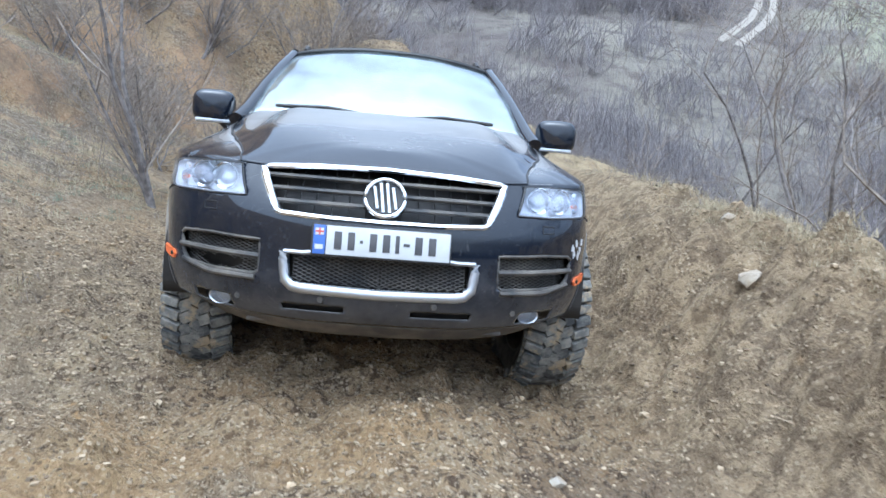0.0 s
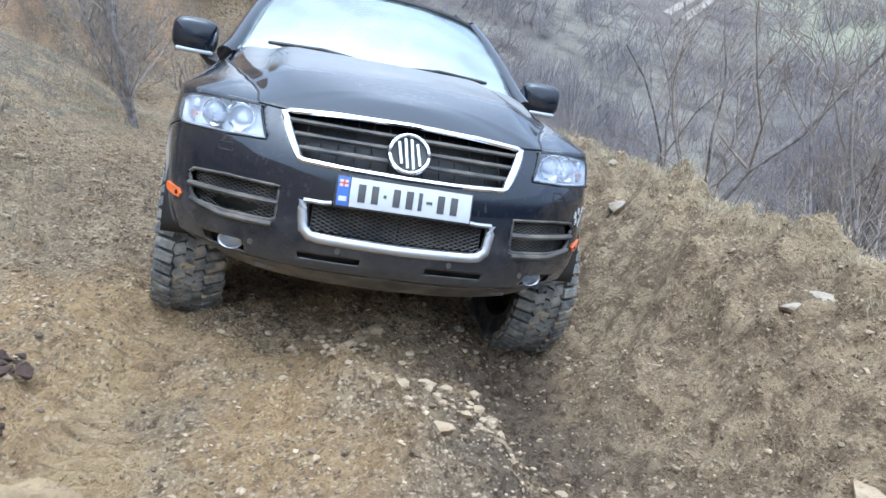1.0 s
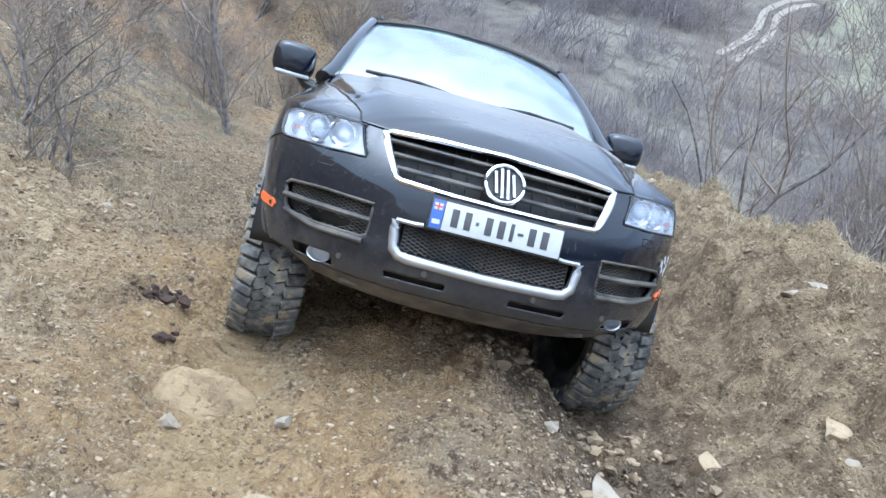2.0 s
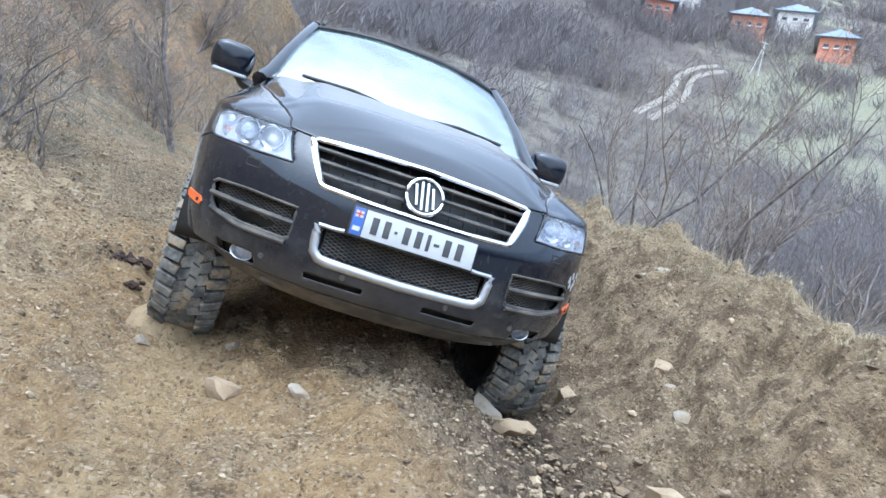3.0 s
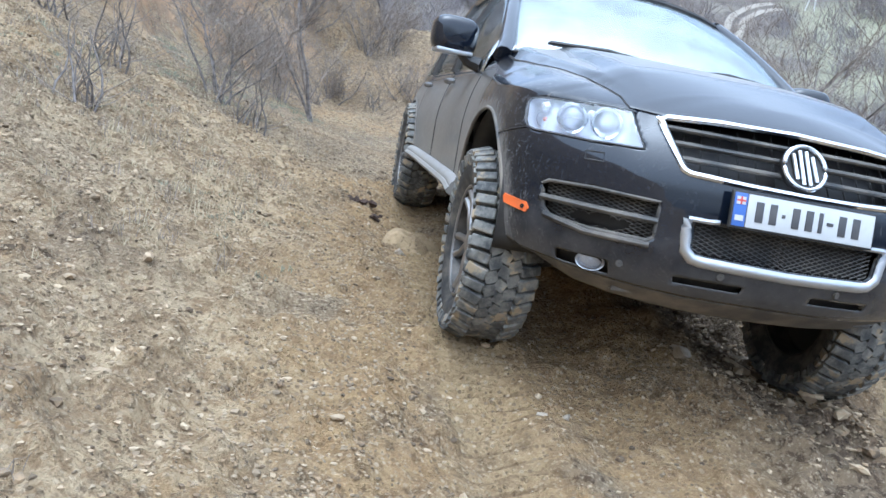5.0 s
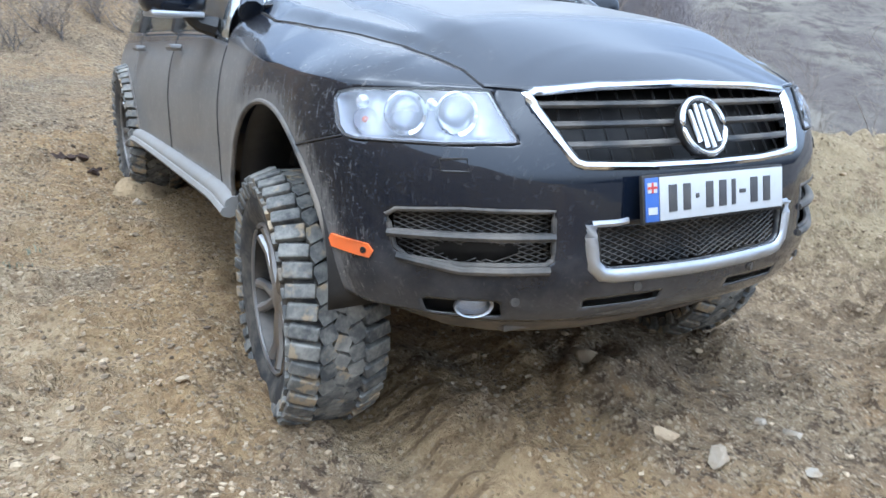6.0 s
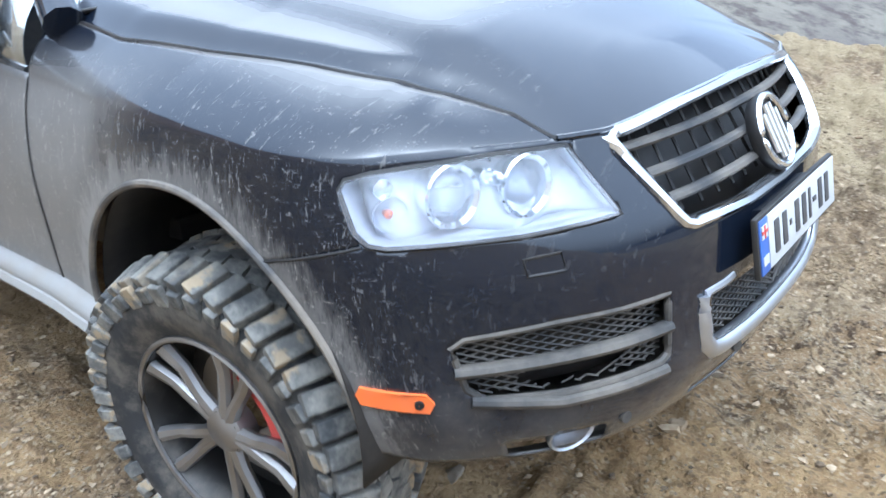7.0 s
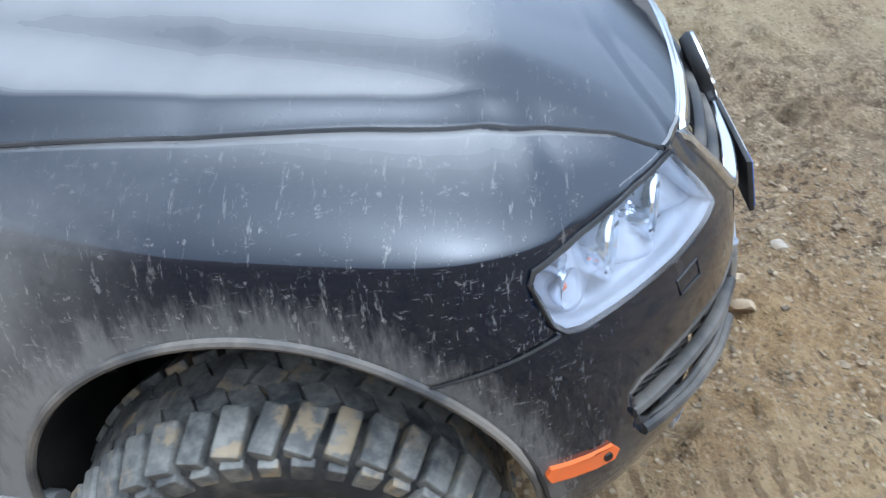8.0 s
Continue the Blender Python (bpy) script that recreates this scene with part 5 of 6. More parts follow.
def build_car():
    car = tagged(new("car"), "black off-road estate car, dusty, raised on mud-terrain tyres", "car")
    build_body(car)
    build_hood(car)
    build_grille(car)
    build_front_details(car)
    build_headlamps(car)
    build_cabin(car)
    hubs = {}
    for name, x, y, z, sign in (("fr", -.83, .90, .225, -1), ("fl", .83, .90, .225, 1), ("rr", -.895, 3.755, .415, -1), ("rl", .895, 3.755, .415, 1)):
        hubs[name] = (build_wheel(sign, car), x, y, z)
        if name[0] == "f":
            build_caliper(car, x, y, z, sign)
    return car, hubs


car, hubs = build_car()


# ---- bare shrubs and trees ----
def grow(rng, height_, stems, lean, spread_, depth, twist=0.35):
    """The stems of a leafless shrub, and the fine crown that they carry."""
    trunks, crown = [], Geo()

    def branch(start, way, length, radius, level):
        k = 6 if level == 0 else 4
        pts, p, d = [start], start, way
        for _ in range(k):
            d = d + np.array([rng.gauss(0, twist), rng.gauss(0, twist), rng.gauss(.08, twist * .5)]) * .55
            d = d / np.linalg.norm(d)
            p = p + d * length / k
            pts.append(p)
        r = np.maximum(np.linspace(radius, radius * .3, k + 1), .0018)
        if level == 0:
            trunks.append(Geo().tube(pts, r, 6))
        else:
            crown.tube(pts, r, 4 if level == 1 else 3, caps=False)
        if level >= depth:
            return
        for _ in range(rng.randint(4, 7) if level else rng.randint(6, 9)):
            i = rng.randint(1, k)
            side = np.array([rng.gauss(0, 1), rng.gauss(0, 1), rng.gauss(.35, .5)])
            w = pts[i] - pts[i - 1]
            w = w / np.linalg.norm(w) * .7 + spread_ * side / np.linalg.norm(side)
            branch(pts[i], w / np.linalg.norm(w), length * rng.uniform(.32, .60), max(r[i] * .5, .0022), level + 1)

    for _ in range(stems):
        way = np.array([rng.gauss(lean[0], .32 if stems > 1 else .05), rng.gauss(lean[1], .32 if stems > 1 else .05), 1.0])
        at = np.array([rng.gauss(0, .06), rng.gauss(0, .06), -.06]) if stems > 1 else np.array([0, 0, -.08])
        size = height_ * rng.uniform(.7, 1.1) if stems > 1 else height_
        branch(at, way / np.linalg.norm(way), size, .005 + (.007 if stems > 3 else .009) * size, 0)
    return trunks, crown


def shrub(name, seed, height_, stems, lean, spread_, depth, label, category, group, twist=.35):
    trunks, crown = grow(random.Random(seed), height_, stems, lean, spread_, depth, twist)
    ob = tagged(new(name), label, category, group)
    for g in trunks:
        part("stem", g, "bark", ob)
    tagged(part("crown", crown, "twig", ob, "fine grey leafless twigs"), kind="stuff")
    return ob


def stand(ob, x, y, turn=0.0, sink=0.02):
    ob.matrix_basis = pose(x, y, float(land(x, y)) - sink, 0, 0, turn)
    return ob


NEAR = "leafless shrubs on the hillside"
OVER = "leafless trees behind the bank"
bush = stand(shrub("shrub", 11, 1.05, 8, (.15, 0), .9, 3, "grey leafless shrub with many stems on the slope", "shrub", NEAR), -2.68, 4.45)
tree = stand(shrub("sapling", 12, 2.3, 3, (.04, 0), .8, 3, "slim leafless sapling with short side twigs", "tree", NEAR, .16), -1.86, 7.39)
small = stand(shrub("shrub", 13, .95, 5, (0, 0), .9, 3, "low leafless shrub rooted in bare earth", "shrub", NEAR), -2.92, 10.2)
low = stand(shrub("shrub", 14, .6, 8, (0, 0), .9, 1, "small dry shrub of thin stems", "shrub", NEAR), -2.3, 3.9)
rng = random.Random(5)
for x, y in ((-2.5, 9.4), (-1.7, 11.2), (-3.9, 10.6), (-1.2, 12.4), (-4.9, 11.4), (-.6, 13.6), (-.2, 15.0)):
    stand(copy_thing(rng.choice((small, small, bush)), Matrix()), x, y, rng.uniform(0, 360))
for x, y in ((-2.5, 11.7), (-3.6, 12.6), (-1.0, 14.2)):
    stand(copy_thing(tree, Matrix()), x, y, rng.uniform(0, 360))
for x, y in ((-3.0, 1.9), (-3.3, 3.3), (2.35, 3.3), (2.5, 2.0), (-4.1, 4.3)):
    stand(copy_thing(low, Matrix()), x, y, rng.uniform(0, 360))

for i in range(30):
    x, y = rng.uniform(-6.5, 1.4), rng.uniform(10.5, 17.5)
    stand(copy_thing(rng.choice((low, low, low, small)), Matrix()), x, y, rng.uniform(0, 360))

leaning = stand(shrub("tree", 21, 3.0, 1, (.75, -.1), .9, 3, "crooked leafless tree leaning over the valley", "tree", OVER, .42), 3.15, 5.9)
forked = stand(shrub("tree", 22, 2.5, 3, (-.15, 0), .85, 3, "forked leafless tree with a tangle of twigs", "tree", OVER, .42), 3.6, 7.0)
pale = stand(shrub("tree", 23, 3.3, 2, (-.22, 0), .8, 3, "pale grey leafless tree with bare crooked limbs", "tree", OVER, .38), 4.4, 4.2)
thicket = stand(shrub("thicket_shrub", 24, 1.7, 7, (0, 0), .9, 3, "dense leafless thicket shrub", "shrub", OVER, .3), 4.0, 5.3)
spots = []
while len(spots) < 46:
    x, y = rng.uniform(2.9, 17), rng.uniform(1.5, 24)
    if x - 2.9 < .25 * (y - 6) - 1.5 or math.hypot(x, y) > 24 or any(math.hypot(x - a, y - b) < .85 for a, b in spots):
        continue
    spots.append((x, y))
for x, y in spots:
    stand(copy_thing(rng.choice((leaning, forked, forked, pale, thicket, thicket)), Matrix()), x, y, rng.uniform(0, 360), .1)


def build_woods():
    """Leafless scrub that clothes the far side of the valley."""
    rs = np.random.RandomState(17)
    spots_ = []
    while len(spots_) < 9000:
        y = 20 + 190 * rs.rand() ** 1.5
        x = rs.uniform(-0.45, 1.05) * (y + 6)
        keep = ease(.40, .56, value_noise(x / 15, y / 15, 3) * .6 + value_noise(x / 5, y / 5, 4) * .4)
        if y > 40:
            keep *= 1 - .8 * ease(18, 34, x - .35 * y) * ease(.35, .6, value_noise(x / 22, y / 22, 8))
        if min(math.hypot(x - a, (y - b) * .6) for a, b in ((20, 43.5), (22, 45.5), (25.4, 49.3), (27.6, 52.2), (30.8, 57.2), (33, 58.8), (37, 60))) < 2.2:
            keep = -1
        if rs.rand() < max(keep, .12) and keep >= 0:
            spots_.append((x, y))
    P = np.array(spots_)
    Z = height(P[:, 0], P[:, 1])
    n = 26
    size = rs.uniform(1.2, 2.6, len(P)) * (1 + P[:, 1] / 260)
    a = rs.uniform(0, 2 * np.pi, (len(P), n))
    tilt = rs.uniform(.05, 1.1, (len(P), n))
    off = rs.normal(0, .32, (len(P), n, 2)) * size[:, None, None] * .6
    long = size[:, None] * rs.uniform(.45, 1.0, (len(P), n))
    foot = np.stack([P[:, 0, None] + off[..., 0], P[:, 1, None] + off[..., 1], Z[:, None] + rs.uniform(-.2, .35, (len(P), n)) * size[:, None]], -1)
    way = np.stack([np.cos(a) * tilt, np.sin(a) * tilt, 1 - .4 * tilt], -1)
    tip = foot + way * long[..., None]
    r = (.008 + .0005 * P[:, 1])[:, None] * rs.uniform(.5, 1.3, (len(P), n))
    g = Geo()
    b = [foot + np.stack([r * math.cos(t), r * math.sin(t), 0 * r], -1) for t in (0, 2.1, 4.2)]
    v = np.stack(b + [tip], 2).reshape(-1, 3)
    k = np.arange(len(v) // 4)[:, None] * 4
    f = np.concatenate([k + [0, 1, 3], k + [1, 2, 3], k + [2, 0, 3]], 0)
    g.v, g.n, g.f = [v], len(v), f.tolist()
    ob = new("far_woods", g.mesh("far_woods", M["woods"], smooth=False))
    tagged(ob, "grey leafless scrub covering the far valley side", "woods", kind="stuff")


build_woods()


# ---- stones, clods and dry grass ----
def lump(rng_, size, squash, jag, level=2):
    """An angular stone."""
    bm = bmesh.new()
    bmesh.ops.create_icosphere(bm, subdivisions=level, radius=1.0)
    shift = Vector((rng_.uniform(-9, 9), rng_.uniform(-9, 9), rng_.uniform(-9, 9)))
    cuts = [(Vector((rng_.gauss(0, 1), rng_.gauss(0, 1), rng_.gauss(0, 1))).normalized(), rng_.uniform(.38, .68)) for _ in range(13)]
    for v in bm.verts:
        for nrm, d in cuts:
            over = v.co.dot(nrm) - d
            if over > 0:
                v.co -= nrm * over
        v.co *= 1 + jag * noise.noise(v.co * 1.7 + shift) + .4 * jag * noise.noise(v.co * 4 + shift)
    bmesh.ops.scale(bm, vec=(size * rng_.uniform(.85, 1.3), size * rng_.uniform(.7, 1.0), size * squash), verts=bm.verts)
    g = Geo()
    g.add([v.co[:] for v in bm.verts], [tuple(v.index for v in f.verts) for f in bm.faces])
    bm.free()
    return g


ROCKS_GULLY = [(1.1, 2.13, .10), (.61, 1.55, .14), (1.13, 1.08, .13), (.97, 1.05, .09), (1.21, .97, .09), (.58, .77, .09), (.56, 1.85, .12), (.88, 1.2, .08), (.96, .71, .07), (.74, .4, .07), (.42, 2.23, .05), (.23, 2.51, .05), (.13, 2.68, .05), (1.86, 2.77, .08), (1.71, 2.74, .07), (1.52, 1.95, .10), (1.42, 1.55, .07), (1.47, 1.80, .06), (1.68, 4.59, .09), (1.91, 5.28, .06), (.53, 3.7, .05)]
ROCKS_TRACK = [(-.37, 1.41, .05), (-.63, 1.45, .09), (.22, -1.25, .045), (.25, -1.35, .05), (.02, -1.55, .03), (.17, -1.92, .05), (-.19, -1.94, .045), (-.18, -1.38, .05), (-.77, -1.51, .035), (-.07, -.69, .06), (-.22, -1.2, .05), (-.26, -3.45, .06), (.12, -3.71, .04), (-.09, -3.47, .05), (.08, .41, .07), (-2.12, -.46, .04), (-2.19, .24, .035), (-.55, .02, .03), (-.68, -.06, .025), (-1.91, 3.71, .035), (-.66, 2.01, .05), (-1.07, 1.96, .06)]
rng = random.Random(8)
for x, y, r in ROCKS_GULLY + ROCKS_TRACK:
    warm = rng.random() < .5
    flat = rng.uniform(.45, .75)
    ob = new("rock", lump(rng, r * 1.15, flat, .25).mesh("rock", M["rock_warm" if warm else "rock"], True, 28))
    ob.matrix_basis = pose(x, y, float(land(x, y)) + r * flat * .18, rng.uniform(-12, 12), rng.uniform(-12, 12), rng.uniform(0, 360))
    tagged(ob, "angular ochre rock half sunk in the dirt" if warm else "pale angular rock half sunk in the dirt", "rock", "rocks along the track")
g = Geo()
u, v = np.meshgrid(np.linspace(0, 1, 16), np.linspace(0, 2 * np.pi, 40, endpoint=False), indexing="ij")
wide = u * (.19 + .09 * rough(3 + np.cos(v), 3 + np.sin(v), 1.0, 3, 7))
x, y = -1.0 + 1.05 * wide * np.cos(v), 2.18 + .75 * wide * np.sin(v)
z = land(x, y) - .03 + .13 * (1 - u**2.6) + .02 * rough(x, y, .12, 3, 9)
g.add(np.stack([x, y, z], -1).reshape(-1, 3), [(i * 40 + j, (i + 1) * 40 + j, (i + 1) * 40 + (j + 1) % 40, i * 40 + (j + 1) % 40) for i in range(15) for j in range(40)])
ob = new("mound", g.mesh("mound", M["mound"], True, 60))
tagged(ob, "smooth hump of hard ochre earth in the track", "mound")


def dung(x, y, count, wide, label):
    pile = tagged(new("dung_pile"), label, "dung")
    pile.matrix_basis = pose(x, y, float(land(x, y)))
    for i in range(count):
        g = lump(rng, rng.uniform(.02, .045), .75, .5)
        g.v = [b + [rng.gauss(0, wide), rng.gauss(0, wide * .8), rng.uniform(0, .045)] for b in g.v]
        part("dung_lump", g, "clod", pile)


dung(-1.36, 2.83, 34, .075, "dark brown crumbled dung pile on the dirt")
dung(-1.2, 2.45, 5, .03, "small dark crumbled dung pile on the dirt")


def scatter(count, seed, lo, hi, weight, x0=-4.2, x1=2.6, y0=-4.2, y1=6.5):
    rs = np.random.RandomState(seed)
    out = []
    while len(out) < count:
        x, y, w = rs.uniform(x0, x1), rs.uniform(y0, y1), rs.rand()
        if w < weight(x, y):
            out.append((x, y, lo * (hi / lo) ** (rs.rand() ** 2.8)))
    return np.array(out), rs


def track_weight(x, y):
    gully = math.exp(-((x - .6) / .5) ** 2) * (0 < y < 4)
    lane = .85 * math.exp(-((x + .88) / .17) ** 2) * (y < 3.4)
    return (1 - lane) * min(1, .28 + .8 * gully + .35 * (x < -1.3) + .15 * (x > 1.2)) * (.35 + .9 * float(value_noise(x * 2.1, y * 2.1, 2)))

def gully_weight(x, y):
    """Rubble washed into the gully and along the foot of the bank."""
    return math.exp(-((x - .84 + .03 * y + 1.0 * max(y - 2.45, 0)) / .24) ** 2) * (-.3 < y < 3.5) * float(ease(.25, .6, value_noise(x * 3, y * 3, 5))) + .003 * (x > -2.6)


def build_gravel(name, count, seed, lo, hi, weight, label):
    pts, rs = scatter(count, seed, lo, hi, weight)
    if count > 10000:
        unit = np.array([(i, j, k) for i in (-.75, .75) for j in (-.75, .75) for k in (-.75, .75)])
        tri = np.array([(0, 1, 3), (0, 3, 2), (4, 6, 7), (4, 7, 5), (0, 4, 5), (0, 5, 1), (2, 3, 7), (2, 7, 6), (0, 2, 6), (0, 6, 4), (1, 5, 7), (1, 7, 3)])
    else:
        bm = bmesh.new()
        bmesh.ops.create_icosphere(bm, subdivisions=1, radius=1.0)
        unit = np.array([v.co[:] for v in bm.verts])
        tri = np.array([[v.index for v in f.verts] for f in bm.faces])
        bm.free()
    n = len(pts)
    shape = unit[None] * (1 + rs.uniform(-.38, .32, (n, len(unit), 1)))
    shape = shape * np.stack([rs.uniform(.8, 1.4, n), rs.uniform(.6, 1.0, n), rs.uniform(.4, .75, n)], -1)[:, None]
    if count > 10000:
        lean = rs.uniform(-.7, .7, n)
        c, s = np.cos(lean)[:, None], np.sin(lean)[:, None]
        shape = np.stack([shape[..., 0], shape[..., 1] * c - shape[..., 2] * s, shape[..., 1] * s + shape[..., 2] * c], -1)
    a = rs.uniform(0, 2 * np.pi, n)
    c, s = np.cos(a)[:, None], np.sin(a)[:, None]
    shape = np.stack([shape[..., 0] * c - shape[..., 1] * s, shape[..., 0] * s + shape[..., 1] * c, shape[..., 2]], -1) * pts[:, 2][:, None, None]
    shape += np.stack([pts[:, 0], pts[:, 1], land(pts[:, 0], pts[:, 1]) + .15 * pts[:, 2]], -1)[:, None]
    g = Geo()
    g.v, g.n = [shape.reshape(-1, 3)], shape.size // 3
    g.f = (tri[None] + (np.arange(n) * len(unit))[:, None, None]).reshape(-1, 3).tolist()
    ob = new(name, g.mesh(name, M["gravel"], smooth=False))
    tagged(ob, label, "gravel", kind="stuff")


def build_tufts(name, count, seed, weight, lo, hi, mat, label, blades, flat):
    pts, rs = scatter(count, seed, lo, hi, weight, -6.5, 4.2, -4.5, 16)
    z = land(pts[:, 0], pts[:, 1])
    n = len(pts)
    a = rs.uniform(0, 2 * np.pi, (n, blades))
    out = rs.uniform(.2, 1.0, (n, blades)) * flat
    long = pts[:, 2][:, None] * rs.uniform(.5, 1.2, (n, blades))
    foot = np.stack([pts[:, 0, None] + rs.normal(0, .035, (n, blades)), pts[:, 1, None] + rs.normal(0, .035, (n, blades)), z[:, None] + 0 * a - .004], -1)
    mid = foot + np.stack([np.cos(a) * out * .5, np.sin(a) * out * .5, .75 + 0 * a], -1) * (long * .55)[..., None]
    tip = foot + np.stack([np.cos(a) * out, np.sin(a) * out, .85 - .55 * out], -1) * long[..., None]
    w = .0019
    side = np.stack([-np.sin(a), np.cos(a), 0 * a], -1) * w
    deep = np.stack([np.cos(a), np.sin(a), 0 * a], -1) * w
    v = np.stack([foot - side, foot + side, foot + deep, mid - side * .7, mid + side * .7, mid + deep * .7, tip], 2).reshape(-1, 3)
    k = np.arange(n * blades)[:, None] * 7
    f = [(k + q) for q in ([0, 1, 4, 3], [1, 2, 5, 4], [2, 0, 3, 5])]
    t = [(k + q) for q in ([3, 4, 6], [4, 5, 6], [5, 3, 6])]
    g = Geo()
    g.v, g.n = [v], len(v)
    g.f = np.concatenate(f).tolist() + np.concatenate(t).tolist()
    ob = new(name, g.mesh(name, M[mat], smooth=False))
    tagged(ob, label, "grass", kind="stuff")


def slope_weight(x, y):
    patch = float(value_noise(x * .9, y * .9, 6)) * .6 + float(value_noise(x * 2.6, y * 2.6, 7)) * .4
    hill = float(ease(-1.5, -2.2, x)) + .9 * float(ease(1.75, 2.05, x)) * float(ease(-.5, .5, y)) + .3 * float(ease(5, 7, y))
    return min(1, hill) * float(ease(.40, .66, patch))


def herb_weight(x, y):
    return float(ease(-1.6, -2.1, x)) * float(ease(.52, .70, value_noise(x * 1.3, y * 1.3, 9)))


build_gravel("gravel", 52000, 4, .004, .0115, track_weight, "loose mixed gravel strewn over the dirt")
build_gravel("pebbles", 5200, 9, .010, .022, track_weight, "scattered brown and pale pebbles on the dirt")
build_gravel("rubble", 1100, 6, .012, .042, gully_weight, "angular rubble lying in the washed-out gully")
build_tufts("dry_grass", 5200, 31, slope_weight, .05, .17, "straw", "tufts of dry straw-coloured grass on the banks", 11, .9)
build_tufts("crest_grass", 1500, 34, lambda x, y: float(ease(1.75, 2.0, x)) * float(ease(3.0, 2.5, x)) * float(ease(-1.0, 0.0, y)) * float(ease(7, 5.5, y)), .04, .13, "straw", "short dry yellow grass along the crest of the bank", 12, 1.1)
build_tufts("grey_herbs", 900, 32, herb_weight, .04, .10, "herb", "grey-green low herbs on the slope", 16, .9)
build_tufts("dead_stalks", 2600, 33, slope_weight, .08, .28, "twig", "thin grey dead stalks and litter", 7, 1.0)


# ---- across the valley: a track, houses, a pole ----
def on_slope(x, y):
    return float(height(x, y))


def build_far_track():
    mid = spline([(20, 43.5), (22, 45.5), (25.4, 49.3), (27.6, 52.2), (29.2, 54.6), (30.8, 57.2), (33, 58.8), (35.5, 59.6), (37, 60)], 10)
    for off in (-.55, .55):
        t = np.gradient(mid, axis=0)
        nrm = np.stack([t[:, 1], -t[:, 0]], -1) / np.hypot(*t.T)[:, None]
        c = mid + nrm * off
        v = []
        for p, q in zip(c, nrm):
            for e in (-.28, .28):
                x, y = p + q * e
                v.append((x, y, on_slope(x, y) + .06))
        v = np.array(v)
        low = v - [0, 0, .6]
        k = len(c)
        f = []
        for i in range(k - 1):
            a, b, d, e = 2 * i, 2 * i + 1, 2 * i + 3, 2 * i + 2
            f += [(a, b, d, e), (a + 2 * k, e + 2 * k, d + 2 * k, b + 2 * k), (a, e, e + 2 * k, a + 2 * k), (b, b + 2 * k, d + 2 * k, d)]
        ob = new("road_wheel_track", Geo().add(np.vstack([v, low]), f).mesh("road_wheel_track", M["road"]))
        tagged(ob, "pale wheel track of a dirt road climbing the far slope", "road", kind="structure")


def build_house(x, y, w, d, h, turn, wall, label):
    house = tagged(new("house"), label, "house", "houses on the far slope")
    house.matrix_basis = pose(x, y, on_slope(x, y) - .5, 0, 0, turn)
    part("wall", Geo().box((w, d, h + 2), Matrix.Translation((0, 0, h / 2 - 1))), wall, house, smooth=False)
    o = .5
    r = Geo().prism([(-w / 2 - o, 0), (w / 2 + o, 0), (0, h * .42)], d + 2 * o, Matrix.Translation((0, -d / 2 - o, h + .02)))
    part("roof", r, "roof", house, "grey sheet-metal roof", smooth=False)
    for i, u in enumerate(np.linspace(-w * .3, w * .3, 3)):
        for z in ((h * .32, h * .74) if h > 4.5 else (h * .55,)):
            win = part("window", Geo().box((w * .14, .2, h * .2), Matrix.Translation((u, -d / 2 - .03, z))), "window", house, smooth=False)
            part("sill", Geo().box((w * .17, .3, .12), Matrix.Translation((u, -d / 2 - .08, z - h * .12))), "wall_pale", win, smooth=False)
    part("chimney", Geo().box((.7, .7, 1.6), Matrix.Translation((w * .2, 0, h * 1.36))), wall, house, smooth=False)


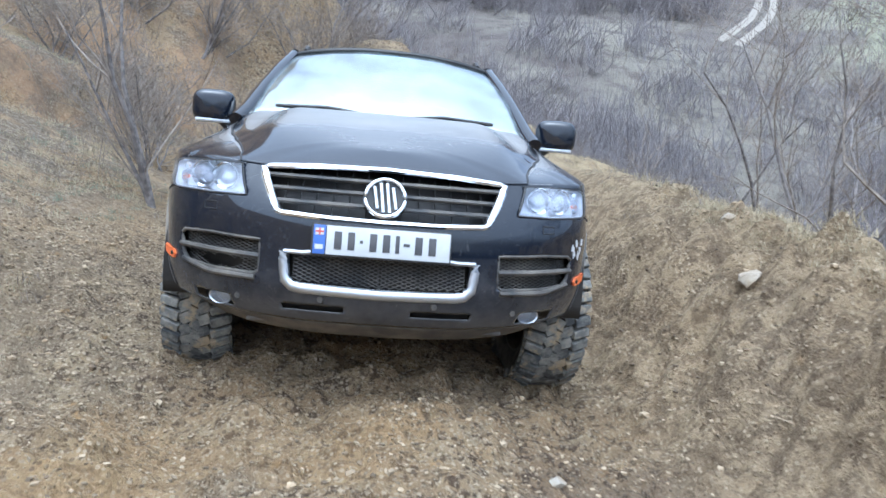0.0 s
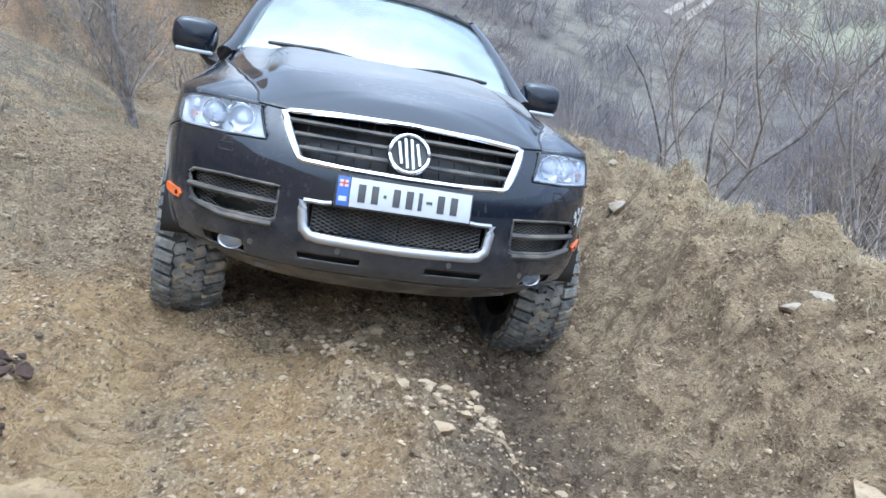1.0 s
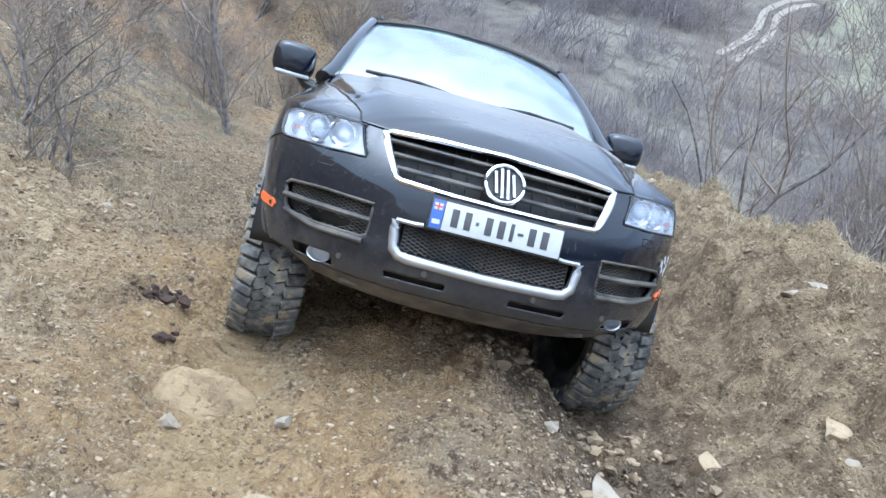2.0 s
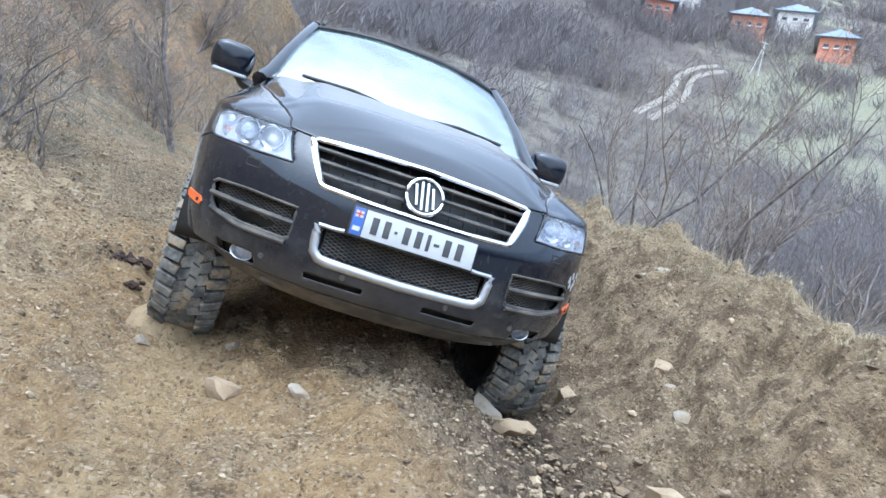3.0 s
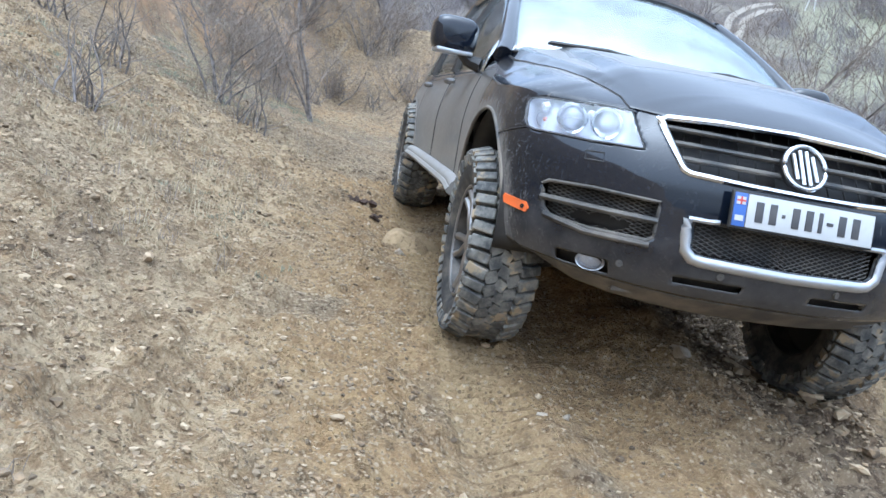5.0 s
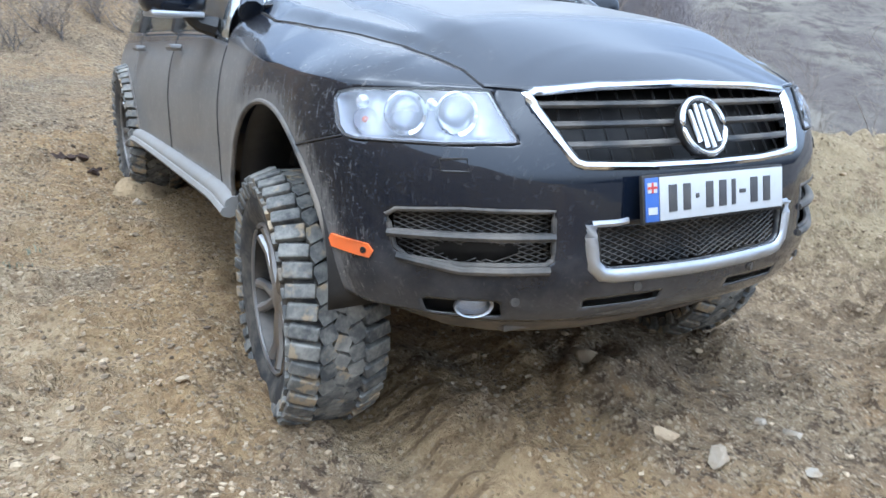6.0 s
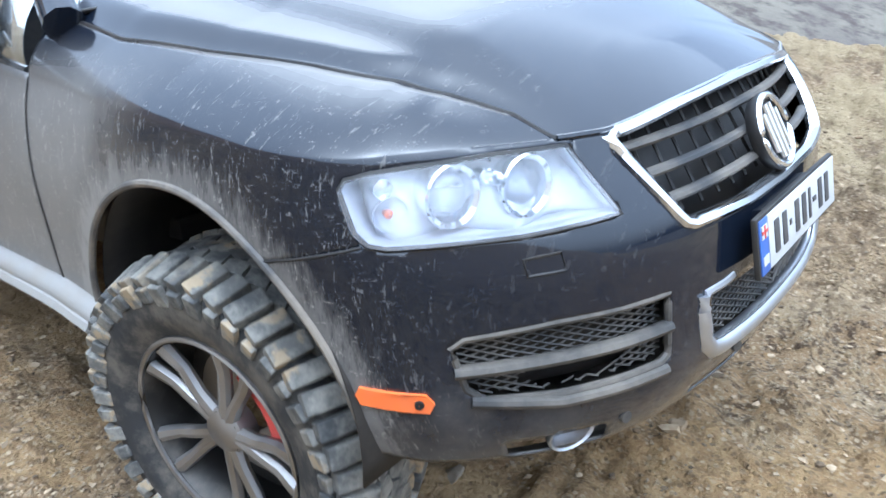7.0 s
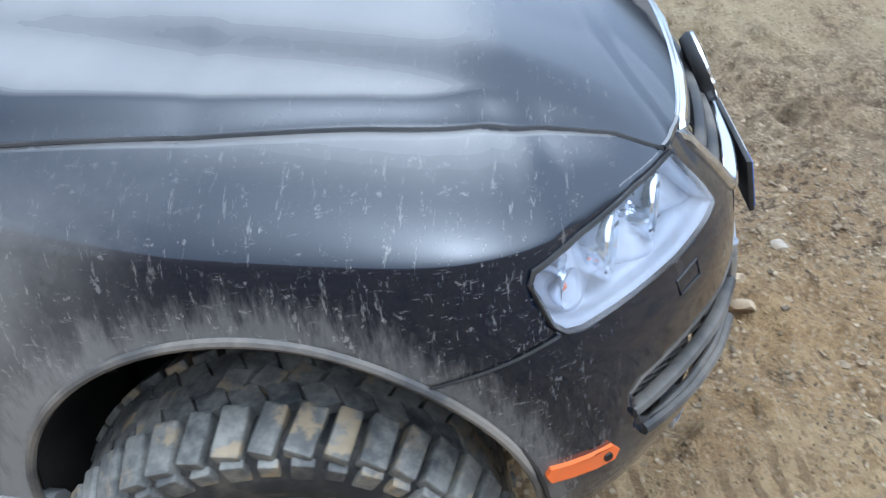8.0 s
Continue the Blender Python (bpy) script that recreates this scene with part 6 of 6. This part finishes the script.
build_far_track()
build_house(33.6, 71.8, 3.0, 3.4, 1.7, -25, "wall", "small orange house with a grey metal roof on the far slope")
build_house(44.3, 71.3, 3.6, 4, 1.9, -32, "wall", "orange house with a blue-grey roof on the far slope")
build_house(53.4, 76.4, 3.9, 4.2, 2.0, -35, "wall_pale", "pale house with a grey roof on the far slope")
build_house(50.2, 64.0, 3.3, 4, 1.9, -38, "wall", "orange house with dark windows on the far slope")
build_house(38.5, 77.0, 4.5, 5, 2.0, -28, "wall_pale", "low pale house on the far slope")
pole = tagged(new("utility_pole"), "pale utility pole with a slanting strut on the far slope", "pole")
pole.matrix_basis = pose(38.7, 58.8, on_slope(38.7, 58.8) - .3)
part("mast", Geo().tube([(0, 0, 0), (0, 0, 3.6)], [.06, .045], 8), "pole", pole)
part("strut", Geo().tube([(-1.0, 0, -.3), (0, 0, 3.3)], [.05, .04], 8), "pole", pole)
part("crossarm", Geo().box((.8, .06, .06), Matrix.Translation((0, 0, 3.4))), "pole", pole)


# ---- what moves ----
STEER = [(0.0, 4), (1.5, 4), (3.5, 4), (4.5, 1), (5.8, -5), (6.0, -4), (6.5, 2), (7.0, 7), (8.0, 8)]


def motions():
    rows = [(t, pose(*r)) for t, *r in DRIVE]
    walk(car, rows)
    times = [r[0] for r in DRIVE]
    where = np.array([r[1:4] for r in DRIVE])
    turn = np.array([r[4:7] for r in DRIVE])
    run = np.r_[0, np.cumsum(np.linalg.norm(np.diff(where, axis=0), axis=1))]
    steps = sorted(set(np.round(np.arange(0, 8.01, 0.25), 2).tolist() + times))
    for name, (wheel, x, y, z) in hubs.items():
        keys = []
        for t in steps:
            spin = np.degrees(np.interp(t, times, run) / TYRE_R)
            at = [np.interp(t, times, where[:, k]) for k in range(3)]
            lean = [np.interp(t, times, turn[:, k]) for k in range(3)]
            hub = pose(*at, *lean) @ Vector((x, y, z))
            gap = hub.z - (TYRE_R - .012) - float(height(hub.x, hub.y))
            reach = .05 if name[0] == "f" else .06
            dz = float(np.clip(-gap, -reach, reach))
            steer = np.interp(t, *zip(*STEER)) if name[0] == "f" else 0
            keys.append((t, pose(x, y, z + dz, 0, 0, steer) @ pose(0, 0, 0, spin)))
        walk(wheel, keys)


motions()
